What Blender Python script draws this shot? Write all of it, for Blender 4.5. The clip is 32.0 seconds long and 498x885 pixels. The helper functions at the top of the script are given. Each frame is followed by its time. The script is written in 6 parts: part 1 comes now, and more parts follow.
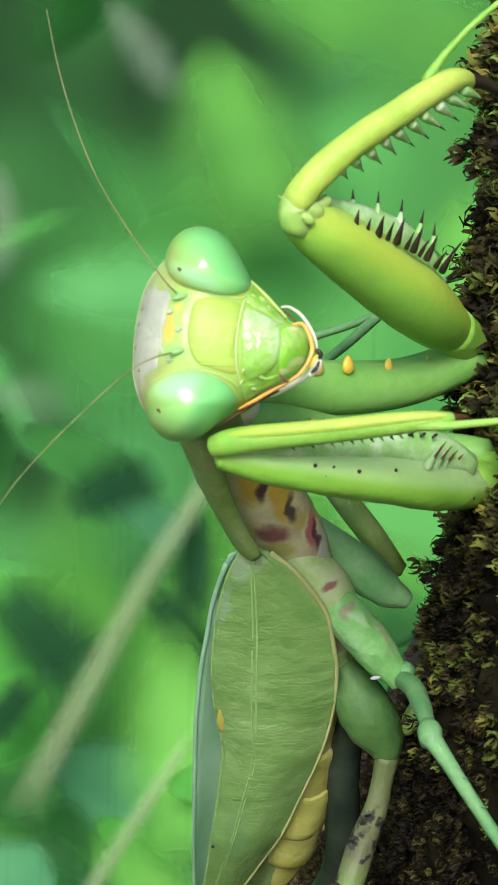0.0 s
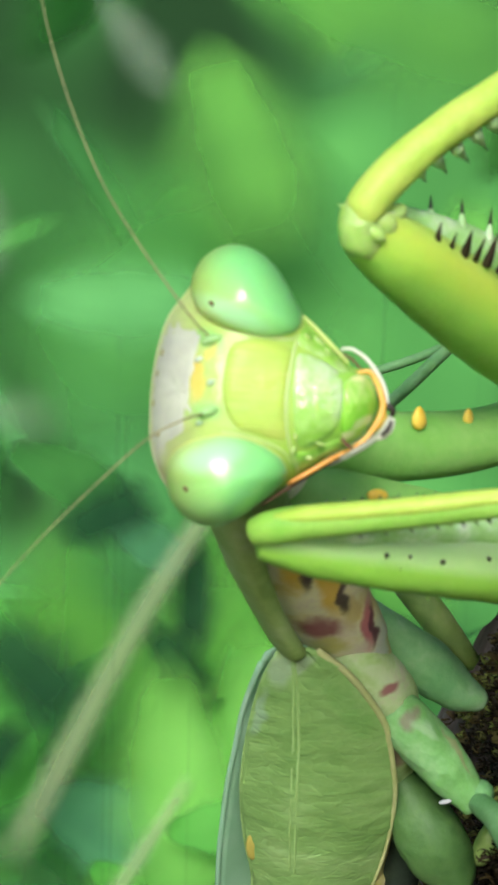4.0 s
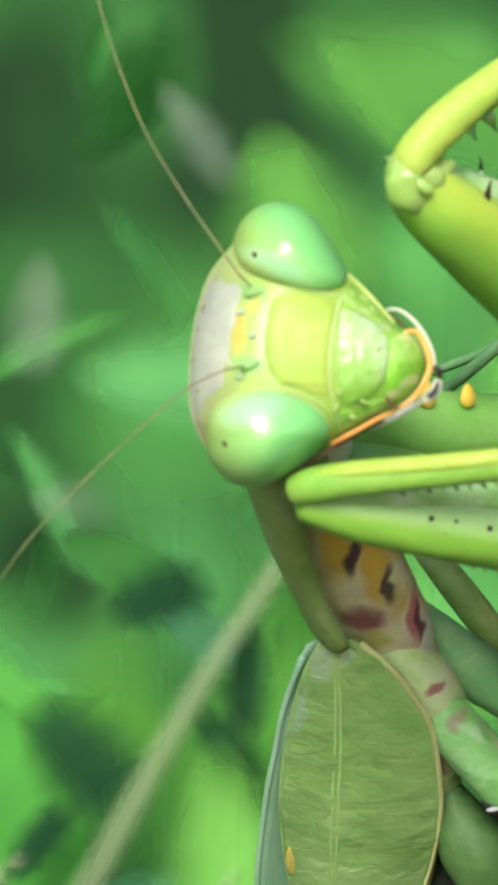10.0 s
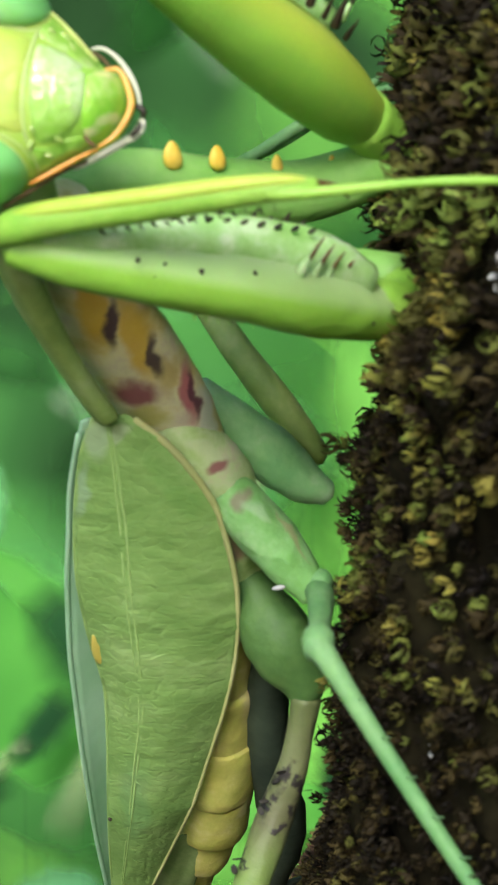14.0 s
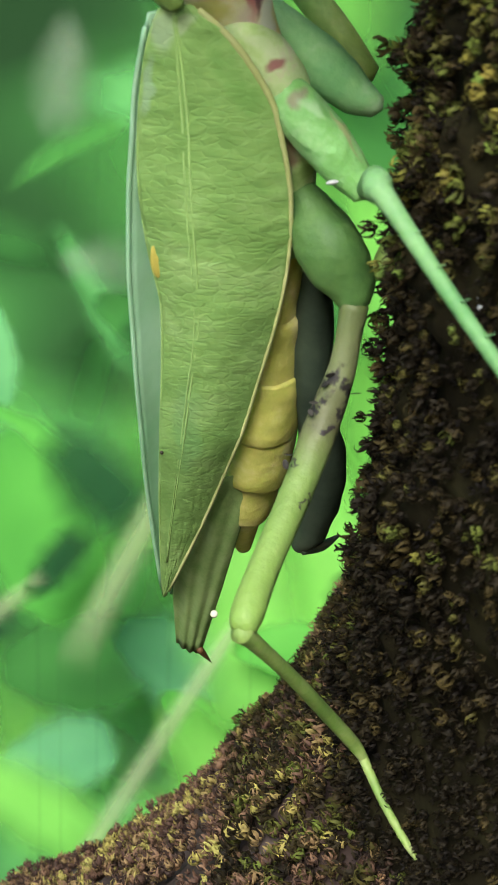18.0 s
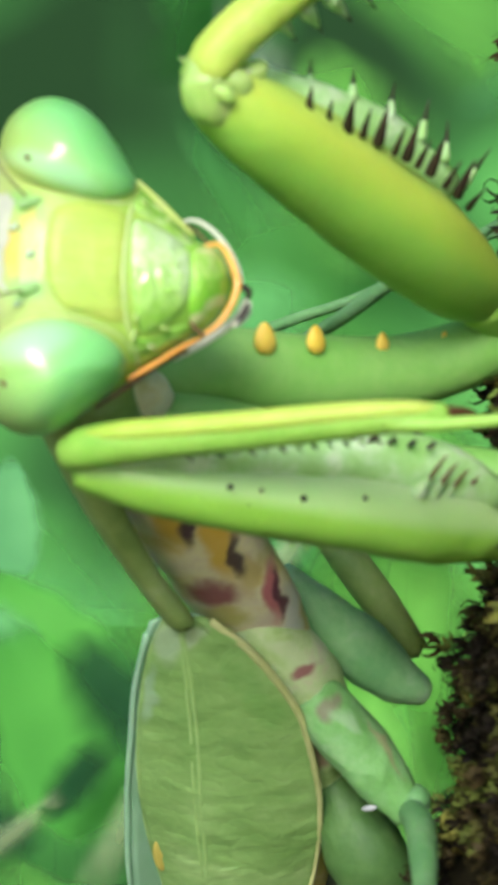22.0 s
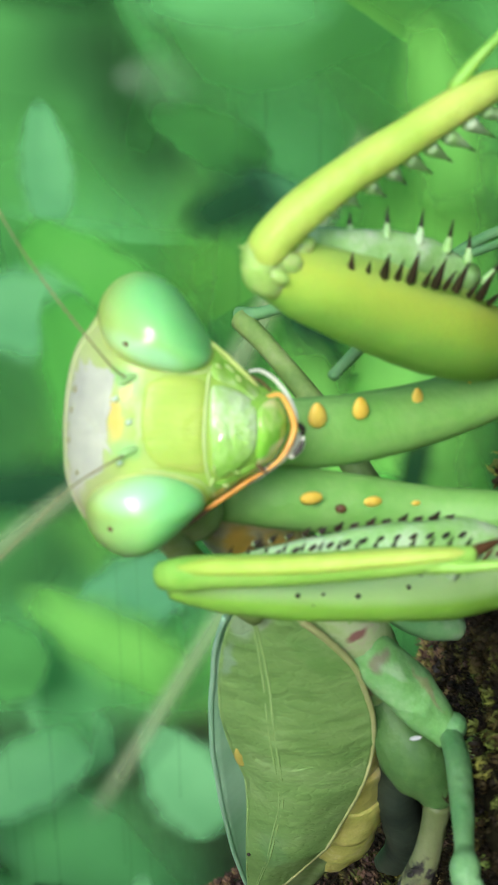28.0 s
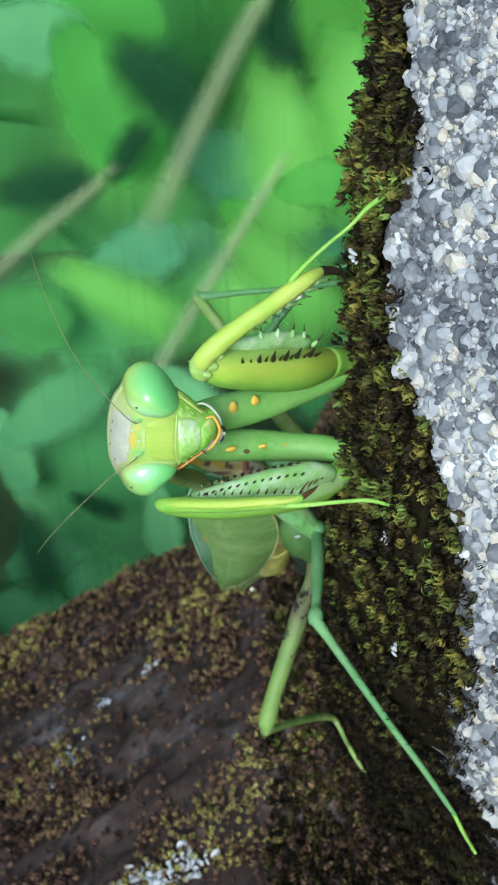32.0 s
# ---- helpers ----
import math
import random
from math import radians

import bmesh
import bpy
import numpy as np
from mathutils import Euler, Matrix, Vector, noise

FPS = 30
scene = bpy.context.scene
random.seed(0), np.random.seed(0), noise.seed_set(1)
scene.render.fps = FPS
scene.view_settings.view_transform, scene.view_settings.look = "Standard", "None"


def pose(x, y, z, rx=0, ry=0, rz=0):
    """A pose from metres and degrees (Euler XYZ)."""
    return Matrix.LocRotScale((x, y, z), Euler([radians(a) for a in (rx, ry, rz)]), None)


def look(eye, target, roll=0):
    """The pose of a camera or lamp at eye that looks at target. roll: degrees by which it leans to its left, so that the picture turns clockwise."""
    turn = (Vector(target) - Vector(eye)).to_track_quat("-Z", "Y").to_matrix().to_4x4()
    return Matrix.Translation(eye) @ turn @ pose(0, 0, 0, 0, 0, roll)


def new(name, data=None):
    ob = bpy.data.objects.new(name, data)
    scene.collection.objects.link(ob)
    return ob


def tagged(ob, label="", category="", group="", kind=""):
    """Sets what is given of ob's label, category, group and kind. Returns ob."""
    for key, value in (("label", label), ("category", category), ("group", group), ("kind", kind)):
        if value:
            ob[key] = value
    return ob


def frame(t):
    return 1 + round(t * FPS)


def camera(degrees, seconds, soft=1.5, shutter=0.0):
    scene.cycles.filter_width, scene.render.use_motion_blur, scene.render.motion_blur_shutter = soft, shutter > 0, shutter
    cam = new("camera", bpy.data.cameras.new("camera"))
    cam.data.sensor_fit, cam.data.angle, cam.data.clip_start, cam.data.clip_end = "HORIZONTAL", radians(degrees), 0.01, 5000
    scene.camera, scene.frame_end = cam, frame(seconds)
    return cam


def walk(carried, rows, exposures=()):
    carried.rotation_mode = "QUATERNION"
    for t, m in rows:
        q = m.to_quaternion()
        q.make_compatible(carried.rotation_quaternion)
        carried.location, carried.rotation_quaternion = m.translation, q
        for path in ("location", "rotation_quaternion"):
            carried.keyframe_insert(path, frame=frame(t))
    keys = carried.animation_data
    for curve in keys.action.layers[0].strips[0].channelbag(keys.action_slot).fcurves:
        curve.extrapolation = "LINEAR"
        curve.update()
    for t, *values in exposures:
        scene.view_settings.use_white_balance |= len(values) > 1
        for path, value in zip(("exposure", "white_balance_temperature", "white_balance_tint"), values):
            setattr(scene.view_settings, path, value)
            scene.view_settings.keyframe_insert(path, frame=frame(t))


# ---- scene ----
cam = camera(14.638, 32.0)
PATH = [
    (0.0, 0.00153, -0.08246, 0.06746, 84.62, -4.01, -3.44),
    (0.5, 0.00154, -0.07787, 0.06861, 84.48, -3.91, -3.62),
    (1.0, 0.00216, -0.07493, 0.06990, 84.42, -3.97, -3.61),
    (1.5, 0.00279, -0.07251, 0.06996, 84.63, -3.98, -3.75),
    (2.0, 0.00145, -0.07070, 0.07079, 85.43, -3.95, -3.50),
    (2.5, 0.00079, -0.06867, 0.07056, 85.14, -3.99, -3.79),
    (3.0, 0.00107, -0.06790, 0.06936, 85.25, -3.98, -3.82),
    (3.5, 0.00036, -0.06578, 0.06853, 84.75, -3.96, -3.80),
    (5.5, 0.00219, -0.06205, 0.06765, 85.41, -3.82, -3.26),
    (6.0, 0.00074, -0.06217, 0.06847, 85.75, -3.67, -2.70),
    (6.5, 0.00066, -0.06090, 0.06771, 85.49, -3.56, -2.65),
    (7.0, 0.00134, -0.05934, 0.06779, 85.33, -3.57, -2.70),
    (7.5, 0.00263, -0.05807, 0.06719, 85.26, -3.66, -2.96),
    (8.0, 0.00259, -0.05724, 0.06680, 85.26, -3.70, -3.02),
    (8.5, 0.00115, -0.05795, 0.06701, 85.78, -3.72, -2.60),
    (9.0, 0.00257, -0.05891, 0.06641, 86.20, -4.17, -2.74),
    (9.5, 0.00281, -0.06099, 0.06334, 87.14, -4.60, -2.36),
    (10.0, 0.00171, -0.06237, 0.06301, 88.19, -4.66, -1.96),
    (10.5, 0.00315, -0.06198, 0.06170, 88.14, -4.93, -1.67),
    (11.0, 0.00514, -0.06226, 0.06163, 87.15, -4.95, -0.66),
    (11.5, 0.00652, -0.06303, 0.06044, 86.93, -4.78, 0.19),
    (12.0, 0.00922, -0.06275, 0.05801, 86.25, -4.50, 0.59),
    (12.5, 0.01067, -0.06146, 0.05792, 85.85, -3.96, 0.59),
    (13.0, 0.01152, -0.06154, 0.05808, 85.55, -3.85, 0.67),
    (13.5, 0.01246, -0.06216, 0.05878, 85.82, -3.70, 0.43),
    (15.5, 0.01476, -0.06434, 0.05476, 86.06, -4.00, 0.65),
    (16.0, 0.01396, -0.06575, 0.05455, 85.99, -3.87, 0.59),
    (16.5, 0.01517, -0.06743, 0.05020, 85.01, -3.81, 0.23),
    (17.0, 0.01397, -0.06867, 0.04865, 84.78, -3.81, 0.26),
    (17.5, 0.01390, -0.06831, 0.04610, 84.44, -4.00, 0.26),
    (18.0, 0.01198, -0.06802, 0.04496, 84.25, -4.16, 0.36),
    (18.5, 0.01233, -0.06629, 0.04269, 84.02, -4.07, 0.28),
    (19.0, 0.01199, -0.06538, 0.04260, 83.99, -4.15, 0.42),
    (19.5, 0.01247, -0.06374, 0.04536, 84.20, -4.13, 0.46),
    (20.0, 0.01273, -0.06207, 0.05117, 84.73, -4.12, 0.33),
    (20.5, 0.01232, -0.06075, 0.05469, 85.57, -4.25, 0.15),
    (21.0, 0.01289, -0.05820, 0.05835, 85.14, -4.36, 0.46),
    (21.5, 0.01064, -0.05579, 0.06125, 85.71, -4.46, 0.96),
    (22.0, 0.01078, -0.05360, 0.06419, 85.72, -4.74, 1.40),
    (22.5, 0.01050, -0.05313, 0.06542, 85.49, -4.64, 1.88),
    (23.0, 0.01020, -0.05181, 0.06692, 85.13, -4.63, 2.44),
    (23.5, 0.00901, -0.04951, 0.06831, 83.76, -5.13, 3.71),
    (24.0, 0.00815, -0.05025, 0.07094, 82.60, -4.89, 4.11),
    (24.5, 0.00810, -0.05150, 0.07230, 81.70, -4.35, 3.85),
    (26.5, 0.00784, -0.05760, 0.07592, 77.73, -1.73, 2.85),
    (27.0, 0.00869, -0.05721, 0.07653, 76.87, -1.26, 2.73),
    (27.5, 0.00966, -0.05730, 0.07742, 74.33, -1.27, 2.18),
    (28.0, 0.00883, -0.06014, 0.08235, 72.02, -2.00, 1.69),
    (28.5, 0.00947, -0.06618, 0.08584, 71.74, -0.96, 1.16),
    (29.0, 0.00956, -0.07509, 0.09074, 69.47, -1.55, 0.07),
    (29.5, 0.01117, -0.08228, 0.09490, 68.57, -1.21, 0.30),
    (30.0, 0.01109, -0.08596, 0.10116, 66.83, -1.09, 0.62),
    (30.5, 0.01106, -0.09007, 0.10633, 64.40, -0.80, 0.53),
    (31.0, 0.00988, -0.09676, 0.11351, 62.16, -0.52, 0.44),
    (31.5, 0.01100, -0.10576, 0.12068, 60.29, -0.28, 0.41),
    (32.0, 0.01278, -0.10985, 0.13034, 58.08, -0.16, 0.98),
]
walk(cam, [(r[0], pose(*r[1:])) for r in PATH],
     exposures=[(0, 0.56, 6250, 6), (6, 0.58, 6450, 7), (12, 0.6, 6550, 8), (15, 0.72, 6600, 8), (17, 0.85, 6600, 6), (19, 0.92, 6500, 6), (20.5, 0.78, 6450, 7), (22, 0.62, 6350, 7), (24, 0.6, 6150, 5),
                (28, 0.52, 6050, 6), (30, 0.46, 5800, 4), (32, 0.38, 5650, 3)])

# depth of field of the phone's tele lens
cam.data.dof.use_dof = True
cam.data.dof.focus_distance = 0.102
cam.data.dof.aperture_fstop = 390.0
scene.cycles.transparent_max_bounces = 48

# ---- light: open shade under a bright overcast sky ----
world = bpy.data.worlds.new("sky")
scene.world = world
world.use_nodes = True
wn = world.node_tree.nodes
sky = wn.new("ShaderNodeTexSky")
sky.sky_type = "NISHITA"
sky.sun_disc = False
sky.sun_elevation = radians(28)
sky.sun_rotation = radians(191)
world.node_tree.links.new(sky.outputs[0], wn["Background"].inputs[0])
wn["Background"].inputs[1].default_value = 0.15
sun_data = bpy.data.lights.new("sun", "SUN")
sun_data.energy = 2.6
sun_data.angle = radians(22)
sun_data.color = (1.0, 0.97, 0.92)
sun = new("sun", sun_data)
sun.matrix_world = look((-0.2, -1.0, 0.54), (0, 0, 0))


# ---- materials ----
def ramp_set(node, stops):
    els = node.color_ramp.elements
    while len(els) < len(stops):
        els.new(0.5)
    for e, (p, c) in zip(els, stops):
        e.position, e.color = p, (*c, 1)


def material(name, stops, scale=300.0, rough=0.45, bump=0.0, bump_scale=900.0, detail=4.0, sss=0.0, transmission=0.0,
             rand=0.0, coat=0.0, stretch=(1, 1, 1), island=0.0, spec=0.5):
    """A noise-varied surface: colour ramp over two noises, with a fine bump."""
    m = bpy.data.materials.new(name)
    m.use_nodes = True
    n, l = m.node_tree.nodes, m.node_tree.links
    b = n["Principled BSDF"]
    tc = n.new("ShaderNodeTexCoord")
    mp = n.new("ShaderNodeMapping")
    mp.inputs["Scale"].default_value = stretch
    l.new(tc.outputs["Object"], mp.inputs[0])
    big = n.new("ShaderNodeTexNoise")
    big.inputs["Scale"].default_value = scale
    big.inputs["Detail"].default_value = detail
    l.new(mp.outputs[0], big.inputs["Vector"])
    fine = n.new("ShaderNodeTexNoise")
    fine.inputs["Scale"].default_value = scale * 7
    fine.inputs["Detail"].default_value = 3
    l.new(mp.outputs[0], fine.inputs["Vector"])
    mix = n.new("ShaderNodeMath")
    mix.operation = "MULTIPLY_ADD"
    mix.inputs[1].default_value = 0.3
    l.new(fine.outputs[0], mix.inputs[0])
    sub = n.new("ShaderNodeMath")
    sub.operation = "SUBTRACT"
    sub.inputs[1].default_value = 0.15
    l.new(big.outputs[0], sub.inputs[0])
    l.new(sub.outputs[0], mix.inputs[2])
    last = mix.outputs[0]
    if rand or island:
        src = n.new("ShaderNodeObjectInfo").outputs["Random"] if rand else n.new("ShaderNodeNewGeometry").outputs["Random Per Island"]
        r = n.new("ShaderNodeMath")
        r.operation = "MULTIPLY_ADD"
        r.inputs[1].default_value = rand or island
        r.inputs[2].default_value = -(rand or island) / 2
        l.new(src, r.inputs[0])
        ad = n.new("ShaderNodeMath")
        ad.operation = "ADD"
        l.new(r.outputs[0], ad.inputs[0])
        l.new(last, ad.inputs[1])
        last = ad.outputs[0]
    cr = n.new("ShaderNodeValToRGB")
    ramp_set(cr, stops)
    l.new(last, cr.inputs[0])
    l.new(cr.outputs[0], b.inputs["Base Color"])
    b.inputs["Roughness"].default_value = rough
    b.inputs["Specular IOR Level"].default_value = spec * 0.7
    b.inputs["Coat Weight"].default_value = coat
    b.inputs["Coat Roughness"].default_value = 0.12
    if sss:
        b.inputs["Subsurface Weight"].default_value = sss
        b.inputs["Subsurface Radius"].default_value = (0.6, 1.0, 0.3)
        b.inputs["Subsurface Scale"].default_value = 0.0013
    if bump:
        bt = n.new("ShaderNodeTexNoise")
        bt.inputs["Scale"].default_value = bump_scale
        bt.inputs["Detail"].default_value = 5
        l.new(mp.outputs[0], bt.inputs["Vector"])
        bp = n.new("ShaderNodeBump")
        bp.inputs["Strength"].default_value = bump
        bp.inputs["Distance"].default_value = 0.0002
        l.new(bt.outputs[0], bp.inputs["Height"])
        l.new(bp.outputs[0], b.inputs["Normal"])
    if transmission:
        tr = n.new("ShaderNodeBsdfTranslucent")
        l.new(cr.outputs[0], tr.inputs[0])
        ms = n.new("ShaderNodeMixShader")
        ms.inputs[0].default_value = transmission
        l.new(b.outputs[0], ms.inputs[1])
        l.new(tr.outputs[0], ms.inputs[2])
        l.new(ms.outputs[0], n["Material Output"].inputs[0])
    return m


def along(m, axis, lo, hi, stops, weight=1.0):
    """Blends a second ramp along one object axis (a natural colour band of the animal) into a material."""
    n, l = m.node_tree.nodes, m.node_tree.links
    b = n["Principled BSDF"]
    old = b.inputs["Base Color"].links[0].from_socket
    tc = n.new("ShaderNodeTexCoord")
    dot = n.new("ShaderNodeVectorMath")
    dot.operation = "DOT_PRODUCT"
    dot.inputs[1].default_value = axis
    l.new(tc.outputs["Object"], dot.inputs[0])
    mr = n.new("ShaderNodeMapRange")
    mr.inputs["From Min"].default_value, mr.inputs["From Max"].default_value = lo, hi
    l.new(dot.outputs["Value"], mr.inputs[0])
    cr = n.new("ShaderNodeValToRGB")
    ramp_set(cr, stops)
    l.new(mr.outputs[0], cr.inputs[0])
    mx = n.new("ShaderNodeMix")
    mx.data_type = "RGBA"
    mx.inputs["Factor"].default_value = weight
    l.new(old, mx.inputs["A"])
    l.new(cr.outputs[0], mx.inputs["B"])
    l.new(mx.outputs["Result"], b.inputs["Base Color"])
    return m


def marks(m, spots, off, wobble=0.3, grain=900.0):
    """Natural markings of the animal, and painted highlights on its lip: soft-edged ovals (centre in mm, half length,
    half width, turn in degrees, colour, strength).
    """
    n, l = m.node_tree.nodes, m.node_tree.links
    b = n["Principled BSDF"]
    col = b.inputs["Base Color"].links[0].from_socket
    tc = n.new("ShaderNodeTexCoord")
    ns = n.new("ShaderNodeTexNoise")
    ns.inputs["Scale"].default_value = grain
    ns.inputs["Detail"].default_value = 3
    l.new(tc.outputs["Object"], ns.inputs["Vector"])
    sb = n.new("ShaderNodeVectorMath")
    sb.operation = "SUBTRACT"
    sb.inputs[1].default_value = (0.5, 0.5, 0.5)
    l.new(ns.outputs["Color"], sb.inputs[0])
    sc = n.new("ShaderNodeVectorMath")
    sc.operation = "SCALE"
    sc.inputs["Scale"].default_value = wobble * 0.003
    l.new(sb.outputs[0], sc.inputs[0])
    ad = n.new("ShaderNodeVectorMath")
    l.new(tc.outputs["Object"], ad.inputs[0])
    l.new(sc.outputs[0], ad.inputs[1])
    for c, lo, wi, turn, colour, strength in spots:
        mp = n.new("ShaderNodeMapping")
        mp.vector_type = "TEXTURE"
        mp.inputs["Location"].default_value = mm(c, off)
        mp.inputs["Rotation"].default_value = (0, -radians(turn), 0)
        mp.inputs["Scale"].default_value = (lo * 0.001, 0.0022, wi * 0.001)
        l.new(ad.outputs[0], mp.inputs[0])
        ln = n.new("ShaderNodeVectorMath")
        ln.operation = "LENGTH"
        l.new(mp.outputs[0], ln.inputs[0])
        mr = n.new("ShaderNodeMapRange")
        mr.interpolation_type = "SMOOTHSTEP"
        mr.inputs["From Min"].default_value, mr.inputs["From Max"].default_value = 1.35, 0.55
        mr.inputs["To Max"].default_value = strength
        l.new(ln.outputs["Value"], mr.inputs[0])
        mx = n.new("ShaderNodeMix")
        mx.data_type = "RGBA"
        l.new(mr.outputs[0], mx.inputs["Factor"])
        l.new(col, mx.inputs["A"])
        mx.inputs["B"].default_value = (*colour, 1)
        col = mx.outputs["Result"]
    l.new(col, b.inputs["Base Color"])
    return m


def net_wing(name, stops, *rest, **more):
    """Wing skin: the noise surface with a net of raised cells."""
    m = material(name, stops, *rest, **more)
    n, l = m.node_tree.nodes, m.node_tree.links
    b = n["Principled BSDF"]
    tc = n.new("ShaderNodeTexCoord")
    mp = n.new("ShaderNodeMapping")
    mp.inputs["Scale"].default_value = (0.6, 1.0, 1.5)
    l.new(tc.outputs["Object"], mp.inputs[0])
    v = n.new("ShaderNodeTexVoronoi")
    v.feature = "DISTANCE_TO_EDGE"
    v.inputs["Scale"].default_value = 2300
    l.new(mp.outputs[0], v.inputs["Vector"])
    mr = n.new("ShaderNodeMapRange")
    mr.inputs["From Max"].default_value = 0.14
    l.new(v.outputs["Distance"], mr.inputs[0])
    bp = n.new("ShaderNodeBump")
    bp.inputs["Strength"].default_value = 0.19
    bp.inputs["Distance"].default_value = 0.00012
    col = b.inputs["Base Color"].links[0].from_socket
    mx = n.new("ShaderNodeMix")
    mx.data_type = "RGBA"
    mx.blend_type = "MULTIPLY"
    mx.inputs["Factor"].default_value = 0.22
    rr = n.new("ShaderNodeValToRGB")
    ramp_set(rr, [(0.0, (1.0, 1.0, 1.0)), (0.5, (0.62, 0.7, 0.55))])
    l.new(mr.outputs[0], rr.inputs[0])
    l.new(col, mx.inputs["A"])
    l.new(rr.outputs[0], mx.inputs["B"])
    l.new(mx.outputs["Result"], b.inputs["Base Color"])
    old = b.inputs["Normal"].links[0].from_socket
    l.new(mr.outputs[0], bp.inputs["Height"])
    l.new(old, bp.inputs["Normal"])
    l.new(bp.outputs[0], b.inputs["Normal"])
    return m


LEG = material("leg_green", [(0.3, (0.19, 0.43, 0.05)), (0.7, (0.31, 0.55, 0.09))], 400, 0.48, 0.3, 2600, sss=0.25)
PALE_LEG = material("pale_leg", [(0.3, (0.10, 0.26, 0.09)), (0.7, (0.18, 0.35, 0.145))], 450, 0.62, 0.6, 1800, sss=0.25)
FEMUR = material("femur_green", [(0.25, (0.25, 0.48, 0.05)), (0.55, (0.38, 0.56, 0.07)), (0.8, (0.52, 0.58, 0.09))], 260, 0.48, 0.22, 2800, sss=0.35)
TIBIA = material("tibia_yellow", [(0.3, (0.34, 0.52, 0.06)), (0.7, (0.49, 0.59, 0.11))], 260, 0.52, 0.4, 2200, sss=0.3)
KNEE = material("glassy_knee", [(0.3, (0.30, 0.52, 0.10)), (0.55, (0.40, 0.58, 0.16)), (0.75, (0.52, 0.64, 0.30))], 600, 0.25, 0.8, 900, sss=0.5, coat=0.4)
MIDCOXA = material("mid_coxa_green", [(0.3, (0.12, 0.30, 0.07)), (0.5, (0.18, 0.39, 0.13)), (0.78, (0.32, 0.52, 0.26))], 520, 0.62, 0.8, 1600, sss=0.25)
COXA = material("coxa_green", [(0.3, (0.16, 0.38, 0.07)), (0.7, (0.26, 0.48, 0.13))], 300, 0.55, 0.3, 2600, sss=0.25)
THIGH = along(material("thigh_green", [(0.3, (0.20, 0.44, 0.05)), (0.7, (0.31, 0.55, 0.09))], 500, 0.42, 0.5, 1200, sss=0.35, coat=0.15), (0.105, 0, 1), 0.0376, 0.0400, [(0.0, (0.18, 0.42, 0.04)), (0.36, (0.24, 0.48, 0.06)), (0.52, (0.38, 0.58, 0.22)), (0.9, (0.46, 0.64, 0.32))], 0.8)
INNER = material("inner_femur", [(0.3, (0.26, 0.50, 0.13)), (0.52, (0.37, 0.60, 0.24)), (0.68, (0.52, 0.68, 0.40)), (0.82, (0.68, 0.76, 0.60))], 900, 0.4, 0.7, 900, sss=0.25, coat=0.25)
FACE = material("face_yellow_green", [(0.25, (0.38, 0.55, 0.10)), (0.5, (0.50, 0.60, 0.14)), (0.75, (0.62, 0.66, 0.26))], 420, 0.45, 0.4, 1500, sss=0.3, coat=0.12)
SHIELD = material("shield_yellow", [(0.3, (0.34, 0.52, 0.07)), (0.55, (0.42, 0.56, 0.09)), (0.8, (0.52, 0.60, 0.15))], 420, 0.5, 0.3, 1200, sss=0.25, coat=0.05, stretch=(0.4, 1, 2.2))
# the whitish upper stops paint mottled highlights on the glossy green
CLYPEUS = material("clypeus_green", [(0.3, (0.26, 0.54, 0.07)), (0.48, (0.36, 0.62, 0.15)), (0.62, (0.50, 0.70, 0.32)), (0.78, (0.64, 0.76, 0.50))], 520, 0.22, 0.9, 450, sss=0.2, coat=0.7)
OCCIPUT = material("head_back_grey", [(0.25, (0.34, 0.35, 0.28)), (0.5, (0.44, 0.47, 0.34)), (0.8, (0.52, 0.56, 0.40))], 300, 0.55, 0.2, sss=0.15)
EYE = material("eye_green", [(0.3, (0.44, 0.52, 0.10)), (0.7, (0.54, 0.60, 0.15))], 150, 0.3, 0.0, sss=0.4, coat=0.4)
EYE.node_tree.nodes["Principled BSDF"].inputs["Coat Roughness"].default_value = 0.2
CHEEK = material("cheek_green", [(0.3, (0.20, 0.50, 0.05)), (0.52, (0.32, 0.60, 0.09)), (0.72, (0.52, 0.70, 0.28))], 620, 0.24, 0.8, 500, sss=0.2, coat=0.7)
SOCKET = material("feeler_socket", [(0.3, (0.22, 0.44, 0.12)), (0.7, (0.30, 0.54, 0.18))], 700, 0.35, 0.3, 900, sss=0.3, coat=0.2)
GLASSY = material("glassy_ocellus", [(0.3, (0.36, 0.56, 0.30)), (0.7, (0.50, 0.66, 0.42))], 700, 0.12, 0.0, sss=0.3, coat=0.8)
EYERIM = material("eye_rim_yellow", [(0.3, (0.44, 0.56, 0.12)), (0.7, (0.56, 0.66, 0.20))], 300, 0.5, 0.2, sss=0.3)
PALE_SEAM = material("pale_seam", [(0.3, (0.40, 0.58, 0.16)), (0.7, (0.54, 0.66, 0.26))], 400, 0.45, 0.2, sss=0.2)
LABRUM = material("lip_green", [(0.3, (0.17, 0.52, 0.03)), (0.58, (0.26, 0.58, 0.06)), (0.78, (0.48, 0.64, 0.20))], 520, 0.25, 0.6, 500, sss=0.2, coat=0.6)
ORANGE = material("orange_rim", [(0.3, (0.62, 0.24, 0.03)), (0.7, (0.80, 0.42, 0.08))], 400, 0.4, 0.2, sss=0.2, coat=0.3)
TUBERCLE = material("yellow_tubercle", [(0.3, (0.78, 0.48, 0.05)), (0.7, (0.86, 0.62, 0.13))], 500, 0.45, 0.3, sss=0.2)
CREAM = material("cream_mouthpart", [(0.3, (0.54, 0.54, 0.42)), (0.7, (0.68, 0.68, 0.56))], 400, 0.4, 0.2)
